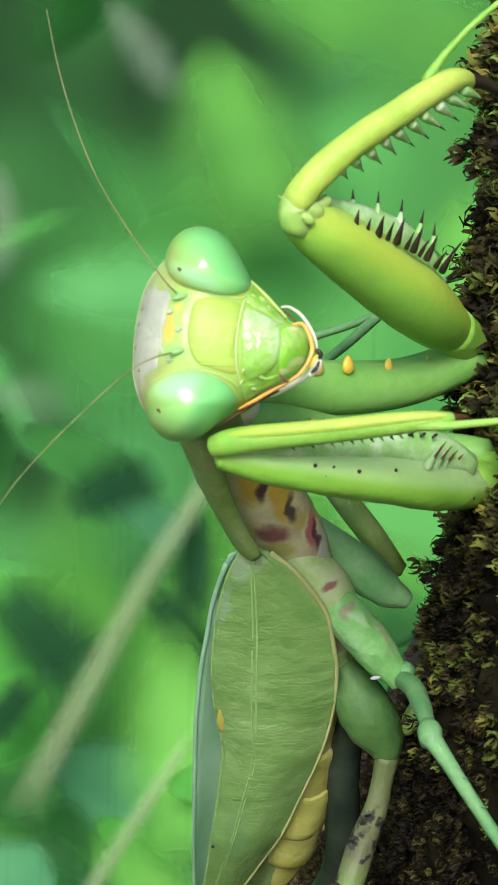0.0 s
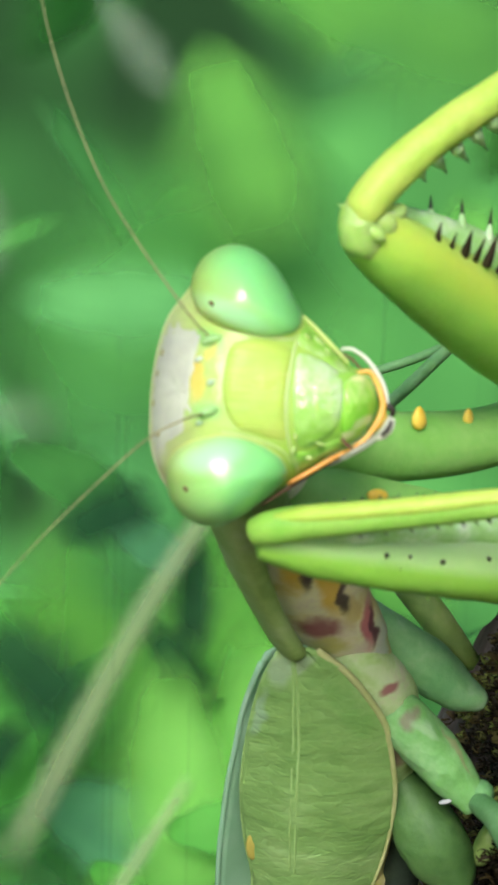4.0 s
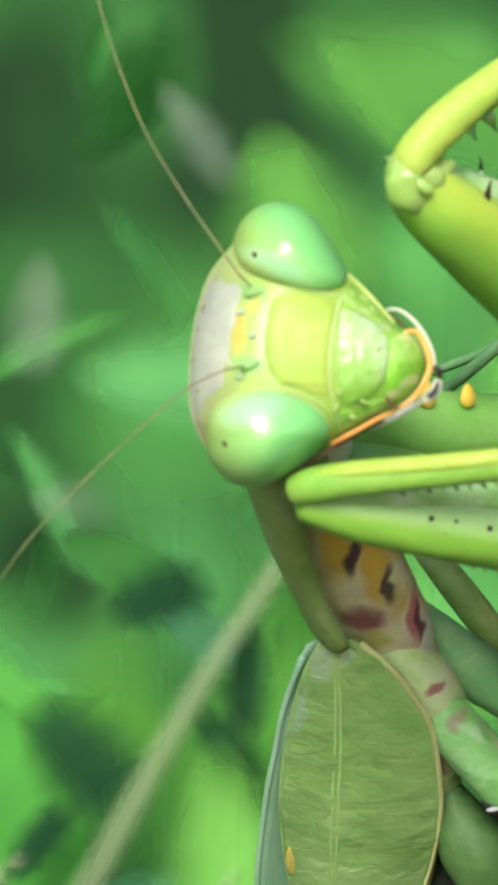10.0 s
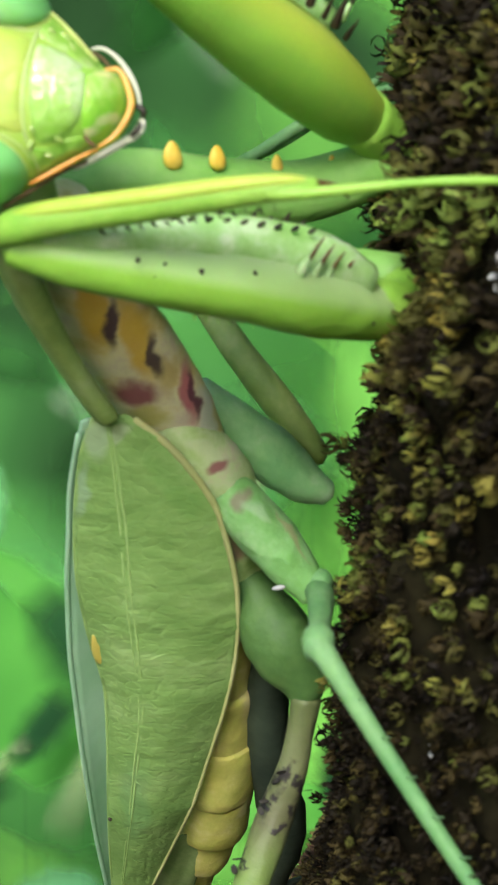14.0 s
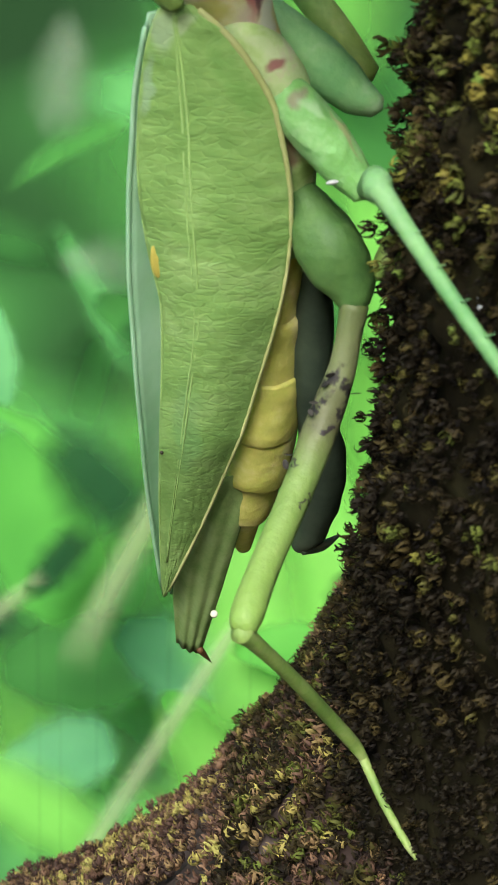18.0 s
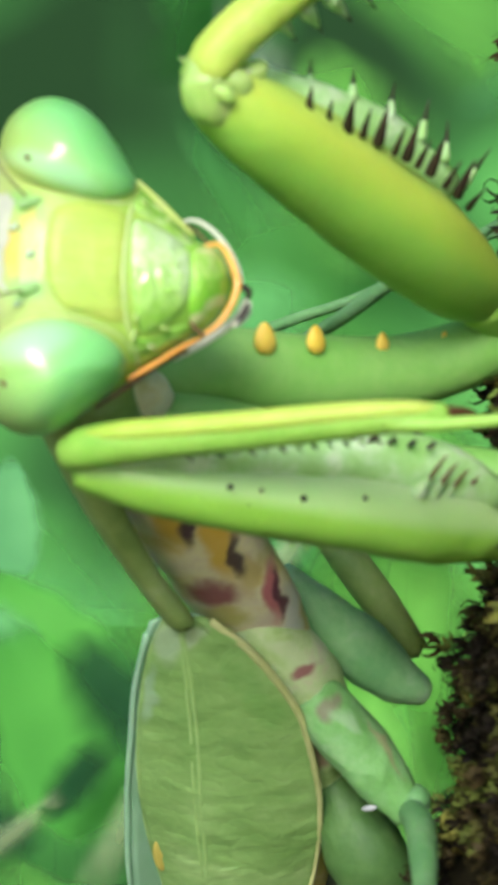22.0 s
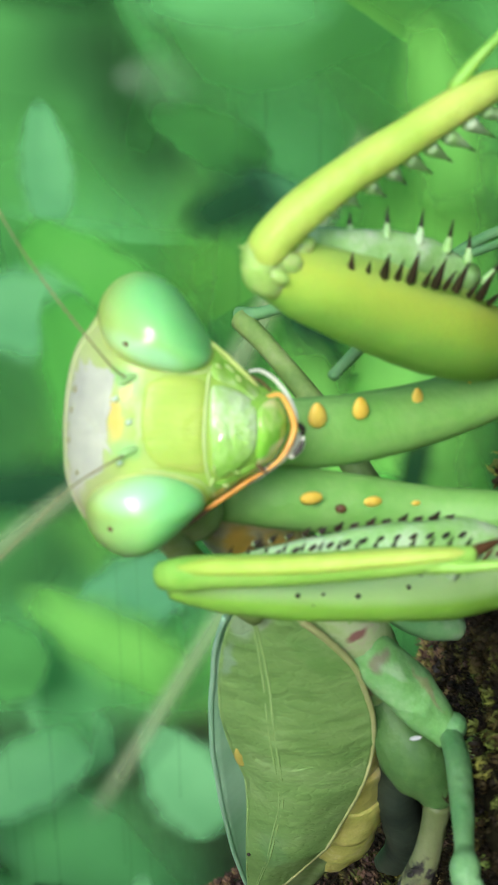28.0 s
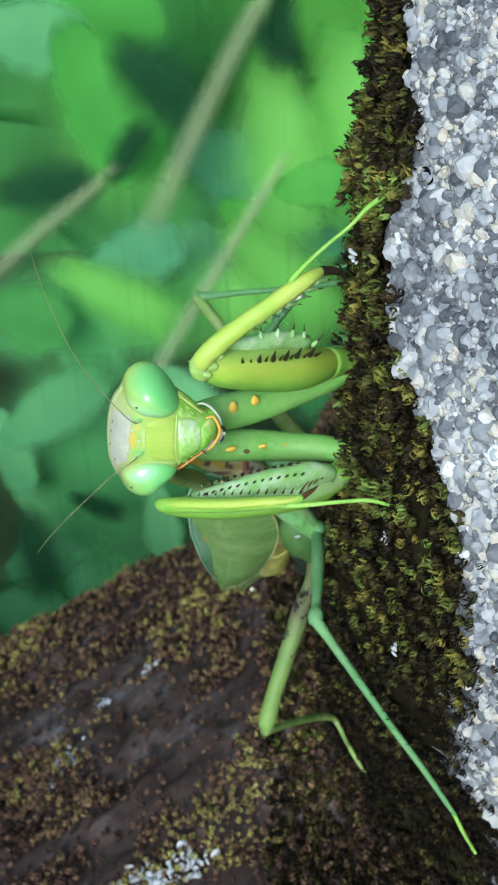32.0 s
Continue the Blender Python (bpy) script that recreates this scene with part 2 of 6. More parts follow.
BLACK = material("black_spine", [(0.3, (0.012, 0.009, 0.006)), (0.8, (0.05, 0.035, 0.02))], 900, 0.35, 0.1)
BROWN = material("brown_mark", [(0.3, (0.08, 0.035, 0.015)), (0.8, (0.16, 0.08, 0.03))], 700, 0.5, 0.1)
DUSK = material("dark_patch", [(0.3, (0.010, 0.009, 0.009)), (0.8, (0.055, 0.05, 0.045))], 600, 0.6, 0.4)
STERNUM = material("cream_sternum", [(0.30, (0.54, 0.46, 0.16)), (0.45, (0.64, 0.58, 0.28)), (0.58, (0.68, 0.66, 0.42)), (0.74, (0.60, 0.54, 0.40))], 620, 0.4, 0.8, 900, sss=0.25, coat=0.25)
MESO = material("greenish_thorax", [(0.30, (0.26, 0.40, 0.12)), (0.45, (0.36, 0.50, 0.20)), (0.6, (0.46, 0.58, 0.30)), (0.76, (0.50, 0.48, 0.34))], 560, 0.5, 0.8, 900, sss=0.2)
PRONOTUM = material("pronotum_olive", [(0.3, (0.19, 0.30, 0.07)), (0.5, (0.27, 0.40, 0.11)), (0.7, (0.36, 0.48, 0.19))], 420, 0.55, 0.6, 1200)
WINGMAT = net_wing("wing_green", [(0.25, (0.20, 0.37, 0.10)), (0.5, (0.27, 0.46, 0.14)), (0.75, (0.37, 0.55, 0.21))], 300, 0.55, 0.6, 700, transmission=0.18, stretch=(1, 1, 1.6))
WINGRIM = material("wing_margin_cream", [(0.3, (0.36, 0.40, 0.15)), (0.7, (0.50, 0.52, 0.24))], 400, 0.55, 0.3)
WINGPALE = material("wing_vein_pale", [(0.3, (0.27, 0.45, 0.13)), (0.7, (0.35, 0.53, 0.19))], 260, 0.6, 0.3)
STIGMA = material("wing_stigma", [(0.3, (0.38, 0.34, 0.06)), (0.7, (0.58, 0.48, 0.12))], 600, 0.5, 0.2)
BACKWING = material("back_wing_blue_green", [(0.3, (0.40, 0.70, 0.44)), (0.7, (0.52, 0.78, 0.56))], 260, 0.5, 0.4, 700, transmission=0.35, stretch=(1, 1, 0.4))
MEMBRANE = material("hind_wing_membrane", [(0.3, (0.20, 0.33, 0.10)), (0.7, (0.34, 0.46, 0.19))], 300, 0.5, 0.4, 600, transmission=0.3, stretch=(3, 3, 0.4))
ABDOMEN = material("abdomen_yellow", [(0.3, (0.38, 0.40, 0.08)), (0.55, (0.52, 0.52, 0.14)), (0.75, (0.66, 0.64, 0.30))], 420, 0.5, 0.7, 900, sss=0.35)
# far hind thigh: dirt crust and the leg's shade share this dark colour
SHADELEG = material("shaded_crusted_leg", [(0.3, (0.025, 0.04, 0.028)), (0.7, (0.06, 0.085, 0.055))], 260, 0.55, 0.4)
HINDLEG = material("hind_leg_olive", [(0.3, (0.13, 0.23, 0.05)), (0.55, (0.21, 0.31, 0.08)), (0.8, (0.31, 0.37, 0.15))], 430, 0.55, 0.6, 1500, sss=0.2)
HINDFEMUR = material("hind_femur_mottled", [(0.3, (0.12, 0.21, 0.04)), (0.55, (0.20, 0.30, 0.07)), (0.8, (0.31, 0.39, 0.15))], 520, 0.55, 0.7, 1300, sss=0.2)
# hind coxa green, darkened to paint the shade on its underside
SHADEGREEN = material("shaded_green_leg", [(0.3, (0.04, 0.11, 0.025)), (0.7, (0.09, 0.18, 0.05))], 380, 0.58, 0.6, 1500, sss=0.2)
TEAL = material("teal_leg", [(0.3, (0.15, 0.36, 0.14)), (0.5, (0.22, 0.44, 0.19)), (0.75, (0.38, 0.56, 0.34))], 420, 0.55, 0.6, 1500, sss=0.2)
FEELER = material("feeler_brown", [(0.3, (0.15, 0.15, 0.06)), (0.7, (0.27, 0.25, 0.11))], 900, 0.55, 0.2)
# soil under the moss, near black so the shade of gaps is painted in
SOIL = material("gap_shade_mossy_soil", [(0.2, (0.005, 0.004, 0.002)), (0.5, (0.012, 0.010, 0.005)), (0.8, (0.03, 0.028, 0.012))], 300, 0.95, 0.9, 900, spec=0.08)
LEDGESOIL = material("grey_brown_ledge", [(0.25, (0.030, 0.020, 0.017)), (0.5, (0.065, 0.045, 0.040)), (0.62, (0.10, 0.075, 0.07)), (0.8, (0.18, 0.18, 0.20))], 130, 0.95, 0.9, 500, spec=0.1)
CONCRETE = material("weathered_concrete", [(0.25, (0.08, 0.082, 0.09)), (0.5, (0.15, 0.155, 0.165)), (0.75, (0.26, 0.265, 0.275))], 420, 0.85, 0.9, 1400)
STONE = material("aggregate_grain", [(0.12, (0.08, 0.085, 0.095)), (0.35, (0.19, 0.20, 0.215)), (0.55, (0.32, 0.335, 0.35)), (0.72, (0.46, 0.465, 0.46)), (0.84, (0.50, 0.45, 0.36)), (0.96, (0.66, 0.68, 0.69))], 150, 0.75, 0.5, 1500, island=0.75)
LICHEN = material("white_lichen", [(0.3, (0.34, 0.35, 0.36)), (0.7, (0.56, 0.57, 0.58))], 400, 0.8, 0.4)
GROUND = material("leaf_litter_ground", [(0.2, (0.012, 0.018, 0.008)), (0.5, (0.03, 0.05, 0.018)), (0.8, (0.06, 0.08, 0.03))], 9, 0.9, 0.6, 60)


def soft_leaf(name, stops, feather=1.0, full=0.95):
    """A leaf blade far out of focus: its rim thins away (UV x runs from the midrib out to the rim)."""
    m = material(name, stops, 2.2, 0.7, 0.0, transmission=0.35, rand=0.6, detail=0.5, spec=0.15)
    n, l = m.node_tree.nodes, m.node_tree.links
    for nd in n:
        if nd.type == "MATH" and nd.operation == "MULTIPLY_ADD" and abs(nd.inputs[1].default_value - 0.3) < 1e-6:
            nd.inputs[1].default_value = 0.0
        if nd.type == "MATH" and nd.operation == "SUBTRACT":
            nd.inputs[1].default_value = 0.0
    out = n["Material Output"]
    shader = out.inputs[0].links[0].from_socket
    uv = n.new("ShaderNodeUVMap")
    sp = n.new("ShaderNodeSeparateXYZ")
    l.new(uv.outputs[0], sp.inputs[0])
    mr = n.new("ShaderNodeMapRange")
    mr.interpolation_type = "SMOOTHSTEP"
    mr.inputs["From Min"].default_value, mr.inputs["From Max"].default_value = 1.0, 1.0 - feather
    mr.inputs["To Max"].default_value = full
    l.new(sp.outputs[0], mr.inputs[0])
    tr = n.new("ShaderNodeBsdfTransparent")
    ms = n.new("ShaderNodeMixShader")
    l.new(mr.outputs[0], ms.inputs[0])
    l.new(tr.outputs[0], ms.inputs[1])
    l.new(shader, ms.inputs[2])
    l.new(ms.outputs[0], out.inputs[0])
    return m


LEAF = soft_leaf("soft_green_leaf", [(0.2, (0.04, 0.14, 0.035)), (0.5, (0.075, 0.27, 0.06)), (0.8, (0.13, 0.43, 0.09))])
LEAF_PALE = soft_leaf("soft_pale_leaf", [(0.2, (0.08, 0.26, 0.09)), (0.5, (0.13, 0.42, 0.13)), (0.8, (0.18, 0.55, 0.17))])
LEAF_LIME = soft_leaf("soft_lime_leaf", [(0.2, (0.11, 0.33, 0.06)), (0.5, (0.17, 0.48, 0.08)), (0.8, (0.24, 0.62, 0.11))])
# raised lime albedo: a lit copy of the leaf, sunlight put into the colour
LEAF_SUN_PAINT = soft_leaf("painted_sun_lime_leaf", [(0.2, (0.20, 0.56, 0.10)), (0.5, (0.27, 0.70, 0.13)), (0.8, (0.34, 0.80, 0.17))], 0.9)
LEAF_GREY = soft_leaf("soft_grey_leaf", [(0.2, (0.16, 0.24, 0.15)), (0.5, (0.26, 0.34, 0.24)), (0.8, (0.36, 0.42, 0.32))], 1.0, 0.5)
EDGE_GREEN = soft_leaf("undergrowth_green_leaf", [(0.2, (0.045, 0.17, 0.04)), (0.5, (0.075, 0.27, 0.06)), (0.8, (0.11, 0.37, 0.085))], 0.5)
EDGE_TEAL = soft_leaf("undergrowth_teal_leaf", [(0.2, (0.08, 0.26, 0.12)), (0.5, (0.13, 0.38, 0.18)), (0.8, (0.18, 0.48, 0.23))], 0.6)
EDGE_PALE = soft_leaf("undergrowth_pale_leaf", [(0.2, (0.13, 0.38, 0.15)), (0.5, (0.18, 0.48, 0.19)), (0.8, (0.24, 0.58, 0.24))], 0.55)
EDGE_LIME = soft_leaf("undergrowth_lime_leaf", [(0.2, (0.08, 0.33, 0.05)), (0.5, (0.12, 0.44, 0.07)), (0.8, (0.17, 0.53, 0.10))], 0.45)
EDGE_BRIGHT = soft_leaf("undergrowth_bright_leaf", [(0.2, (0.13, 0.42, 0.06)), (0.5, (0.18, 0.54, 0.09)), (0.8, (0.24, 0.62, 0.12))], 0.6)
# near-black green that paints the shade of gaps between leaves
EDGE_GAP_SHADE = soft_leaf("undergrowth_gap_shade", [(0.2, (0.008, 0.04, 0.016)), (0.5, (0.012, 0.06, 0.022)), (0.8, (0.02, 0.085, 0.03))], 0.9)
STEM_SOFT = soft_leaf("soft_dry_stem", [(0.2, (0.34, 0.44, 0.22)), (0.5, (0.44, 0.52, 0.29)), (0.8, (0.52, 0.58, 0.36))], 1.0, 0.55)
STEM_GREEN = soft_leaf("soft_green_stem", [(0.2, (0.04, 0.16, 0.05)), (0.5, (0.07, 0.24, 0.07)), (0.8, (0.10, 0.32, 0.09))], 1.0, 0.12)

# ---- mesh helpers (places in millimetres of the world) ----
BASE = Vector((0.013, 0.012, 0.02))      # where the animal's empty stands


def mm(p, off=(0, 0, 0)):
    return Vector((p[0] * 0.001 - off[0], p[1] * 0.001 - off[1], p[2] * 0.001 - off[2]))


def part(name, bm, mat, parent=None, label="", smooth=True):
    me = bpy.data.meshes.new(name)
    if isinstance(bm, tuple):
        me.from_pydata(bm[0], [], bm[1])
    else:
        bm.to_mesh(me)
        bm.free()
    if smooth:
        me.shade_smooth()
    me.materials.append(mat)
    ob = new(name, me)
    if parent is not None:
        ob.parent = parent
    if label:
        tagged(ob, label)
    return ob


def spline(pts, n):
    """Catmull-Rom through points of any dimension, n samples per span."""
    P = [np.array(p, float) for p in pts]
    P = [2 * P[0] - P[1]] + P + [2 * P[-1] - P[-2]]
    out = []
    for i in range(1, len(P) - 2):
        a, b, c, d = P[i - 1:i + 3]
        for k in range(n):
            t = k / n
            out.append(0.5 * (2 * b + (c - a) * t + (2 * a - 5 * b + 4 * c - d) * t * t + (3 * b - a - 3 * c + d) * t ** 3))
    out.append(P[-2])
    return out


def tube(rows, sides=14, span=5, up=(0, 0, 1), off=BASE, lump=0.0, bm=None, square=2.0):
    """A limb lofted along rows of (x, y, z, half-width across up, half-width along up), rounded off at both ends."""
    bm = bm or bmesh.new()
    rows = [r if len(r) == 5 else (*r, r[3]) for r in rows]
    S = spline(rows, span)
    pts = [Vector(s[:3]) for s in S]
    rings = []
    for i, s in enumerate(S):
        t = (pts[min(i + 1, len(S) - 1)] - pts[max(i - 1, 0)]).normalized()
        side = t.cross(Vector(up))
        if side.length < 1e-4:
            side = t.cross(Vector((1, 0, 0)))
        side.normalize()
        u = side.cross(t).normalized()
        ring = []
        for k in range(sides):
            a = 2 * math.pi * k / sides
            ca, sa = math.cos(a), math.sin(a)
            ca, sa = math.copysign(abs(ca) ** (2 / square), ca), math.copysign(abs(sa) ** (2 / square), sa)
            f = 1.0
            if lump:
                f += lump * noise.noise((pts[i] + side * ca * 2 + u * sa * 2) * 0.9)
            p = pts[i] + side * (ca * max(s[3], 0.01) * f) + u * (sa * max(s[4], 0.01) * f)
            ring.append(bm.verts.new(mm(p, off)))
        rings.append(ring)
    for a, b in zip(rings, rings[1:]):
        for k in range(sides):
            bm.faces.new((a[k], a[(k + 1) % sides], b[(k + 1) % sides], b[k]))
    for ring, j, flip in ((rings[0], 0, 1), (rings[-1], -1, 0)):
        t = (pts[1] - pts[0]).normalized() * -1 if j == 0 else (pts[-1] - pts[-2]).normalized()
        tip = bm.verts.new(mm(pts[j] + t * min(S[j][3], S[j][4]) * 0.6, off))
        for k in range(sides):
            f = (ring[(k + 1) % sides], ring[k], tip) if flip else (ring[k], ring[(k + 1) % sides], tip)
            bm.faces.new(f)
    bmesh.ops.recalc_face_normals(bm, faces=bm.faces)
    return bm


def blob(centre, axes, radii, seg=20, ring=14, off=BASE, egg=0.0, bm=None):
    """An egg: axes are three directions; egg tapers it along the first."""
    bm = bm or bmesh.new()
    A = [Vector(a).normalized() for a in axes]
    r = bmesh.ops.create_uvsphere(bm, u_segments=seg, v_segments=ring, radius=1.0)
    c = Vector(centre)
    for v in r["verts"]:
        x, y, z = v.co
        k = 1 + egg * z
        v.co = mm(c + A[0] * (z * radii[0]) + A[1] * (x * radii[1] * k) + A[2] * (y * radii[2] * k), off)
    if len(bm.verts) == len(r["verts"]):
        bmesh.ops.recalc_face_normals(bm, faces=bm.faces)
    return bm


def spine(root, tip, r, bend=(0, 0, 0), off=BASE, bm=None):
    root, tip, bend = Vector(root), Vector(tip), Vector(bend)
    mid = (root + tip) / 2 + bend
    return tube([(*root, r), (*((root * 0.6 + mid * 0.4)), r * 0.95), (*mid, r * 0.62), (*tip, 0.015)], 7, 2, off=off, bm=bm)


def sheet(fn, nu, nv, thick, off=BASE):
    """A thin blade with two faces: fn(u, v) gives millimetres, thick its thickness."""
    bm = bmesh.new()
    grid = [[Vector(fn(i / nu, j / nv)) for j in range(nv + 1)] for i in range(nu + 1)]
    sides = []
    for s in (0.5, -0.5):
        vs = []
        for i in range(nu + 1):
            row = []
            for j in range(nv + 1):
                du = grid[min(i + 1, nu)][j] - grid[max(i - 1, 0)][j]
                dv = grid[i][min(j + 1, nv)] - grid[i][max(j - 1, 0)]
                nrm = du.cross(dv)
                nrm = nrm.normalized() if nrm.length > 1e-9 else Vector((0, 1, 0))
                row.append(bm.verts.new(mm(grid[i][j] + nrm * thick * s, off)))
            vs.append(row)
        sides.append(vs)
    a, b = sides
    for i in range(nu):
        for j in range(nv):
            bm.faces.new((a[i][j], a[i + 1][j], a[i + 1][j + 1], a[i][j + 1]))
            bm.faces.new((b[i][j], b[i][j + 1], b[i + 1][j + 1], b[i + 1][j]))
    for i in range(nu):
        bm.faces.new((a[i][0], b[i][0], b[i + 1][0], a[i + 1][0]))
        bm.faces.new((a[i][nv], a[i + 1][nv], b[i + 1][nv], b[i][nv]))
    for j in range(nv):
        bm.faces.new((a[0][j], a[0][j + 1], b[0][j + 1], b[0][j]))
        bm.faces.new((a[nu][j], b[nu][j], b[nu][j + 1], a[nu][j + 1]))
    bmesh.ops.recalc_face_normals(bm, faces=bm.faces)
    return bm


def lerp_rows(rows, t):
    """Piecewise-linear reading of rows (t, values...)."""
    ts = [r[0] for r in rows]
    return [float(np.interp(t, ts, [r[k] for r in rows])) for k in range(1, len(rows[0]))]


# ---- the wall: a mossy concrete edge ----
EDGE = [(-60, 30), (0, 25), (20, 22), (27, 18), (37, 9), (47, 3), (57, -4), (70, -3), (80, 0.5), (100, 9), (160, 40)]


def wall_x(y, z):
    ye = lerp_rows(EDGE, z)[0]
    u = 0.5 * ((ye - y) + math.sqrt((ye - y) ** 2 + 9))
    x = 18.2 + 0.46 * u + 0.012 * u * u
    x += 0.08 * max(0.0, z - 74) + 0.45 * min(1.0, max(0.0, (z - 58) / 10)) + 0.15 + 0.6 * min(1.0, max(0.0, (z - 46) / 12))
    f = max(0.0, y - max(ye, 2) - 9)
    x += 0.9 * f * f / (f + 12)
    x += 0.5 * noise.noise(Vector((y * 0.11, z * 0.11, 3.1))) + 0.25 * noise.noise(Vector((y * 0.4, z * 0.4, 7.7)))
    return x


BARE = [(10, 6), (28, 0.0), (43, -6.4), (48, -9), (57, -13.6), (62.5, -12.3), (66.5, -9.2), (70, -6.2), (72, -3.0), (76, 0.0), (82, 0.2), (85, 1.5), (89, 7), (104, 16), (170, 40)]


def bare_line(z):
    """Depth in front of which the concrete is bare."""
    return lerp_rows(BARE, z)[0] + 1.2 * noise.noise(Vector((z * 0.3, 9.7, 4.0))) + 1.1 * noise.noise(Vector((z * 0.9, 3.3, 4.0)))


def cushion(y, z):
    """How far the moss swells out from the wall."""
    d = y - bare_line(z)
    h = 2.4 * noise.noise(Vector((y * 0.33, z * 0.33, 5.0))) + 0.9 * noise.noise(Vector((y * 0.9, z * 0.9, 1.0)))
    return max(0.0, h) * min(1.0, max(0.0, d * 0.5))


def build_wall():
    ys = [-150, -120, -100, -80] + list(np.arange(-65, 46, 0.9)) + [50, 60, 75, 95, 120, 150]
    zs = [-60, -40, -20] + list(np.arange(-5, 108, 0.9)) + [112, 125, 145, 170]
    verts, faces, bare = [], [], []
    for z in zs:
        for y in ys:
            verts.append(mm((wall_x(y, z) - 0.8 * cushion(y, z), y, z)))
    ny = len(ys)
    k = len(verts)
    for z in zs:                       # the far side of the block
        for y in ys:
            verts.append(mm((230, y, z)))
    for i in range(len(zs) - 1):
        for j in range(ny - 1):
            a = i * ny + j
            faces.append((a, a + ny, a + ny + 1, a + 1))
            faces.append((k + a, k + a + 1, k + a + ny + 1, k + a + ny))
            bare.append(1 if ys[j] < bare_line(zs[i]) else 0)
            bare.append(1)
    for i in range(len(zs) - 1):
        for j in (0, ny - 1):
            a = i * ny + j
            faces.append((a, k + a, k + a + ny, a + ny))
            bare.append(1)
    for j in range(ny - 1):
        for i in (0, len(zs) - 1):
            a = i * ny + j
            faces.append((a, a + 1, k + a + 1, k + a))
            bare.append(1)
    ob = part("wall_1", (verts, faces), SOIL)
    ob.data.materials.append(CONCRETE)
    for p, b in zip(ob.data.polygons, bare):
        p.material_index = b
    return tagged(ob, "weathered concrete wall edge overgrown with dark moss", "wall", kind="structure")


def tufts(count, place, size, seed, blades=(10, 16)):
    """Moss rosettes: narrow leaves that spread from a point round its normal, rise and curl over. Gives vertices, faces and a number from 0 to 1 for each leaf's rosette."""
    rng = np.random.RandomState(seed)
    P, N, Z, A, T, L = [], [], [], [], [], []
    for _ in range(count):
        got = place(rng)
        if got is not None:
            k = rng.randint(*blades)
            tone, turn, up = rng.uniform(), rng.uniform(0, 6.28), rng.uniform(0.0, 0.9)
            big = rng.uniform(0.7, 1.3)
            for i in range(k):
                P.append(got[0])
                N.append(got[1])
                Z.append(got[2] * big)
                A.append(turn + i * 2.4)
                T.append(min(1.0, max(0.0, tone + got[3])))
                L.append(up + 0.25 * rng.uniform())
    P, N, A = np.array(P), np.array(N), np.array(A)[:, None]
    k = len(P)
    N /= np.linalg.norm(N, axis=1)[:, None]
    Z, L = (np.array(Z) * size)[:, None], np.array(L)[:, None]
    E = np.cross(N, np.array((0.31, 0.52, 0.79)))
    E /= np.linalg.norm(E, axis=1)[:, None]
    D = E * np.cos(A) + np.cross(N, E) * np.sin(A)
    tilt = rng.uniform(-0.7, 0.7, (k, 1))
    S = np.cross(N, D)
    U = N * np.cos(tilt) + S * np.sin(tilt)           # the plane in which the leaf curls
    S = np.cross(U, D)
    w = Z * rng.uniform(0.06, 0.11, (k, 1))
    turn, rad = rng.uniform(1.6, 3.9, (k, 1)), rng.uniform(0.26, 0.44, (k, 1))
    V = np.empty((k, 10, 3))
    for i, (q, f) in enumerate(((0, 0.45), (0.28, 0.95), (0.55, 1.0), (0.8, 0.7), (1.0, 0.1))):
        c = P + N * Z * L + D * Z * rad * (0.15 + np.sin(q * turn)) + U * Z * rad * (1 - np.cos(q * turn))
        V[:, 2 * i], V[:, 2 * i + 1] = c - S * w * f, c + S * w * f
    base = (np.arange(k) * 10)[:, None]
    F = np.concatenate([base + np.array([[2 * q, 2 * q + 1, 2 * q + 3, 2 * q + 2]]) for q in range(4)])
    return (V.reshape(-1, 3) * 0.001).tolist(), F.tolist(), T


def moss(name, data, mat):
    """One sheet of moss leaves; UV x runs from each leaf's root to its tip, UV y tells its rosette's tone."""
    ob = part(name, data[:2], mat)
    lay = ob.data.uv_layers.new(name="UVMap")
    n = len(data[1]) // 4
    uv = np.zeros((4, n, 4, 2))
    uv[..., 1] = np.array(data[2])[None, :, None]
    for q in range(4):
        uv[q, :, :2, 0], uv[q, :, 2:, 0] = q / 4, (q + 1) / 4
    lay.data.foreach_set("uv", uv.ravel())
    return ob


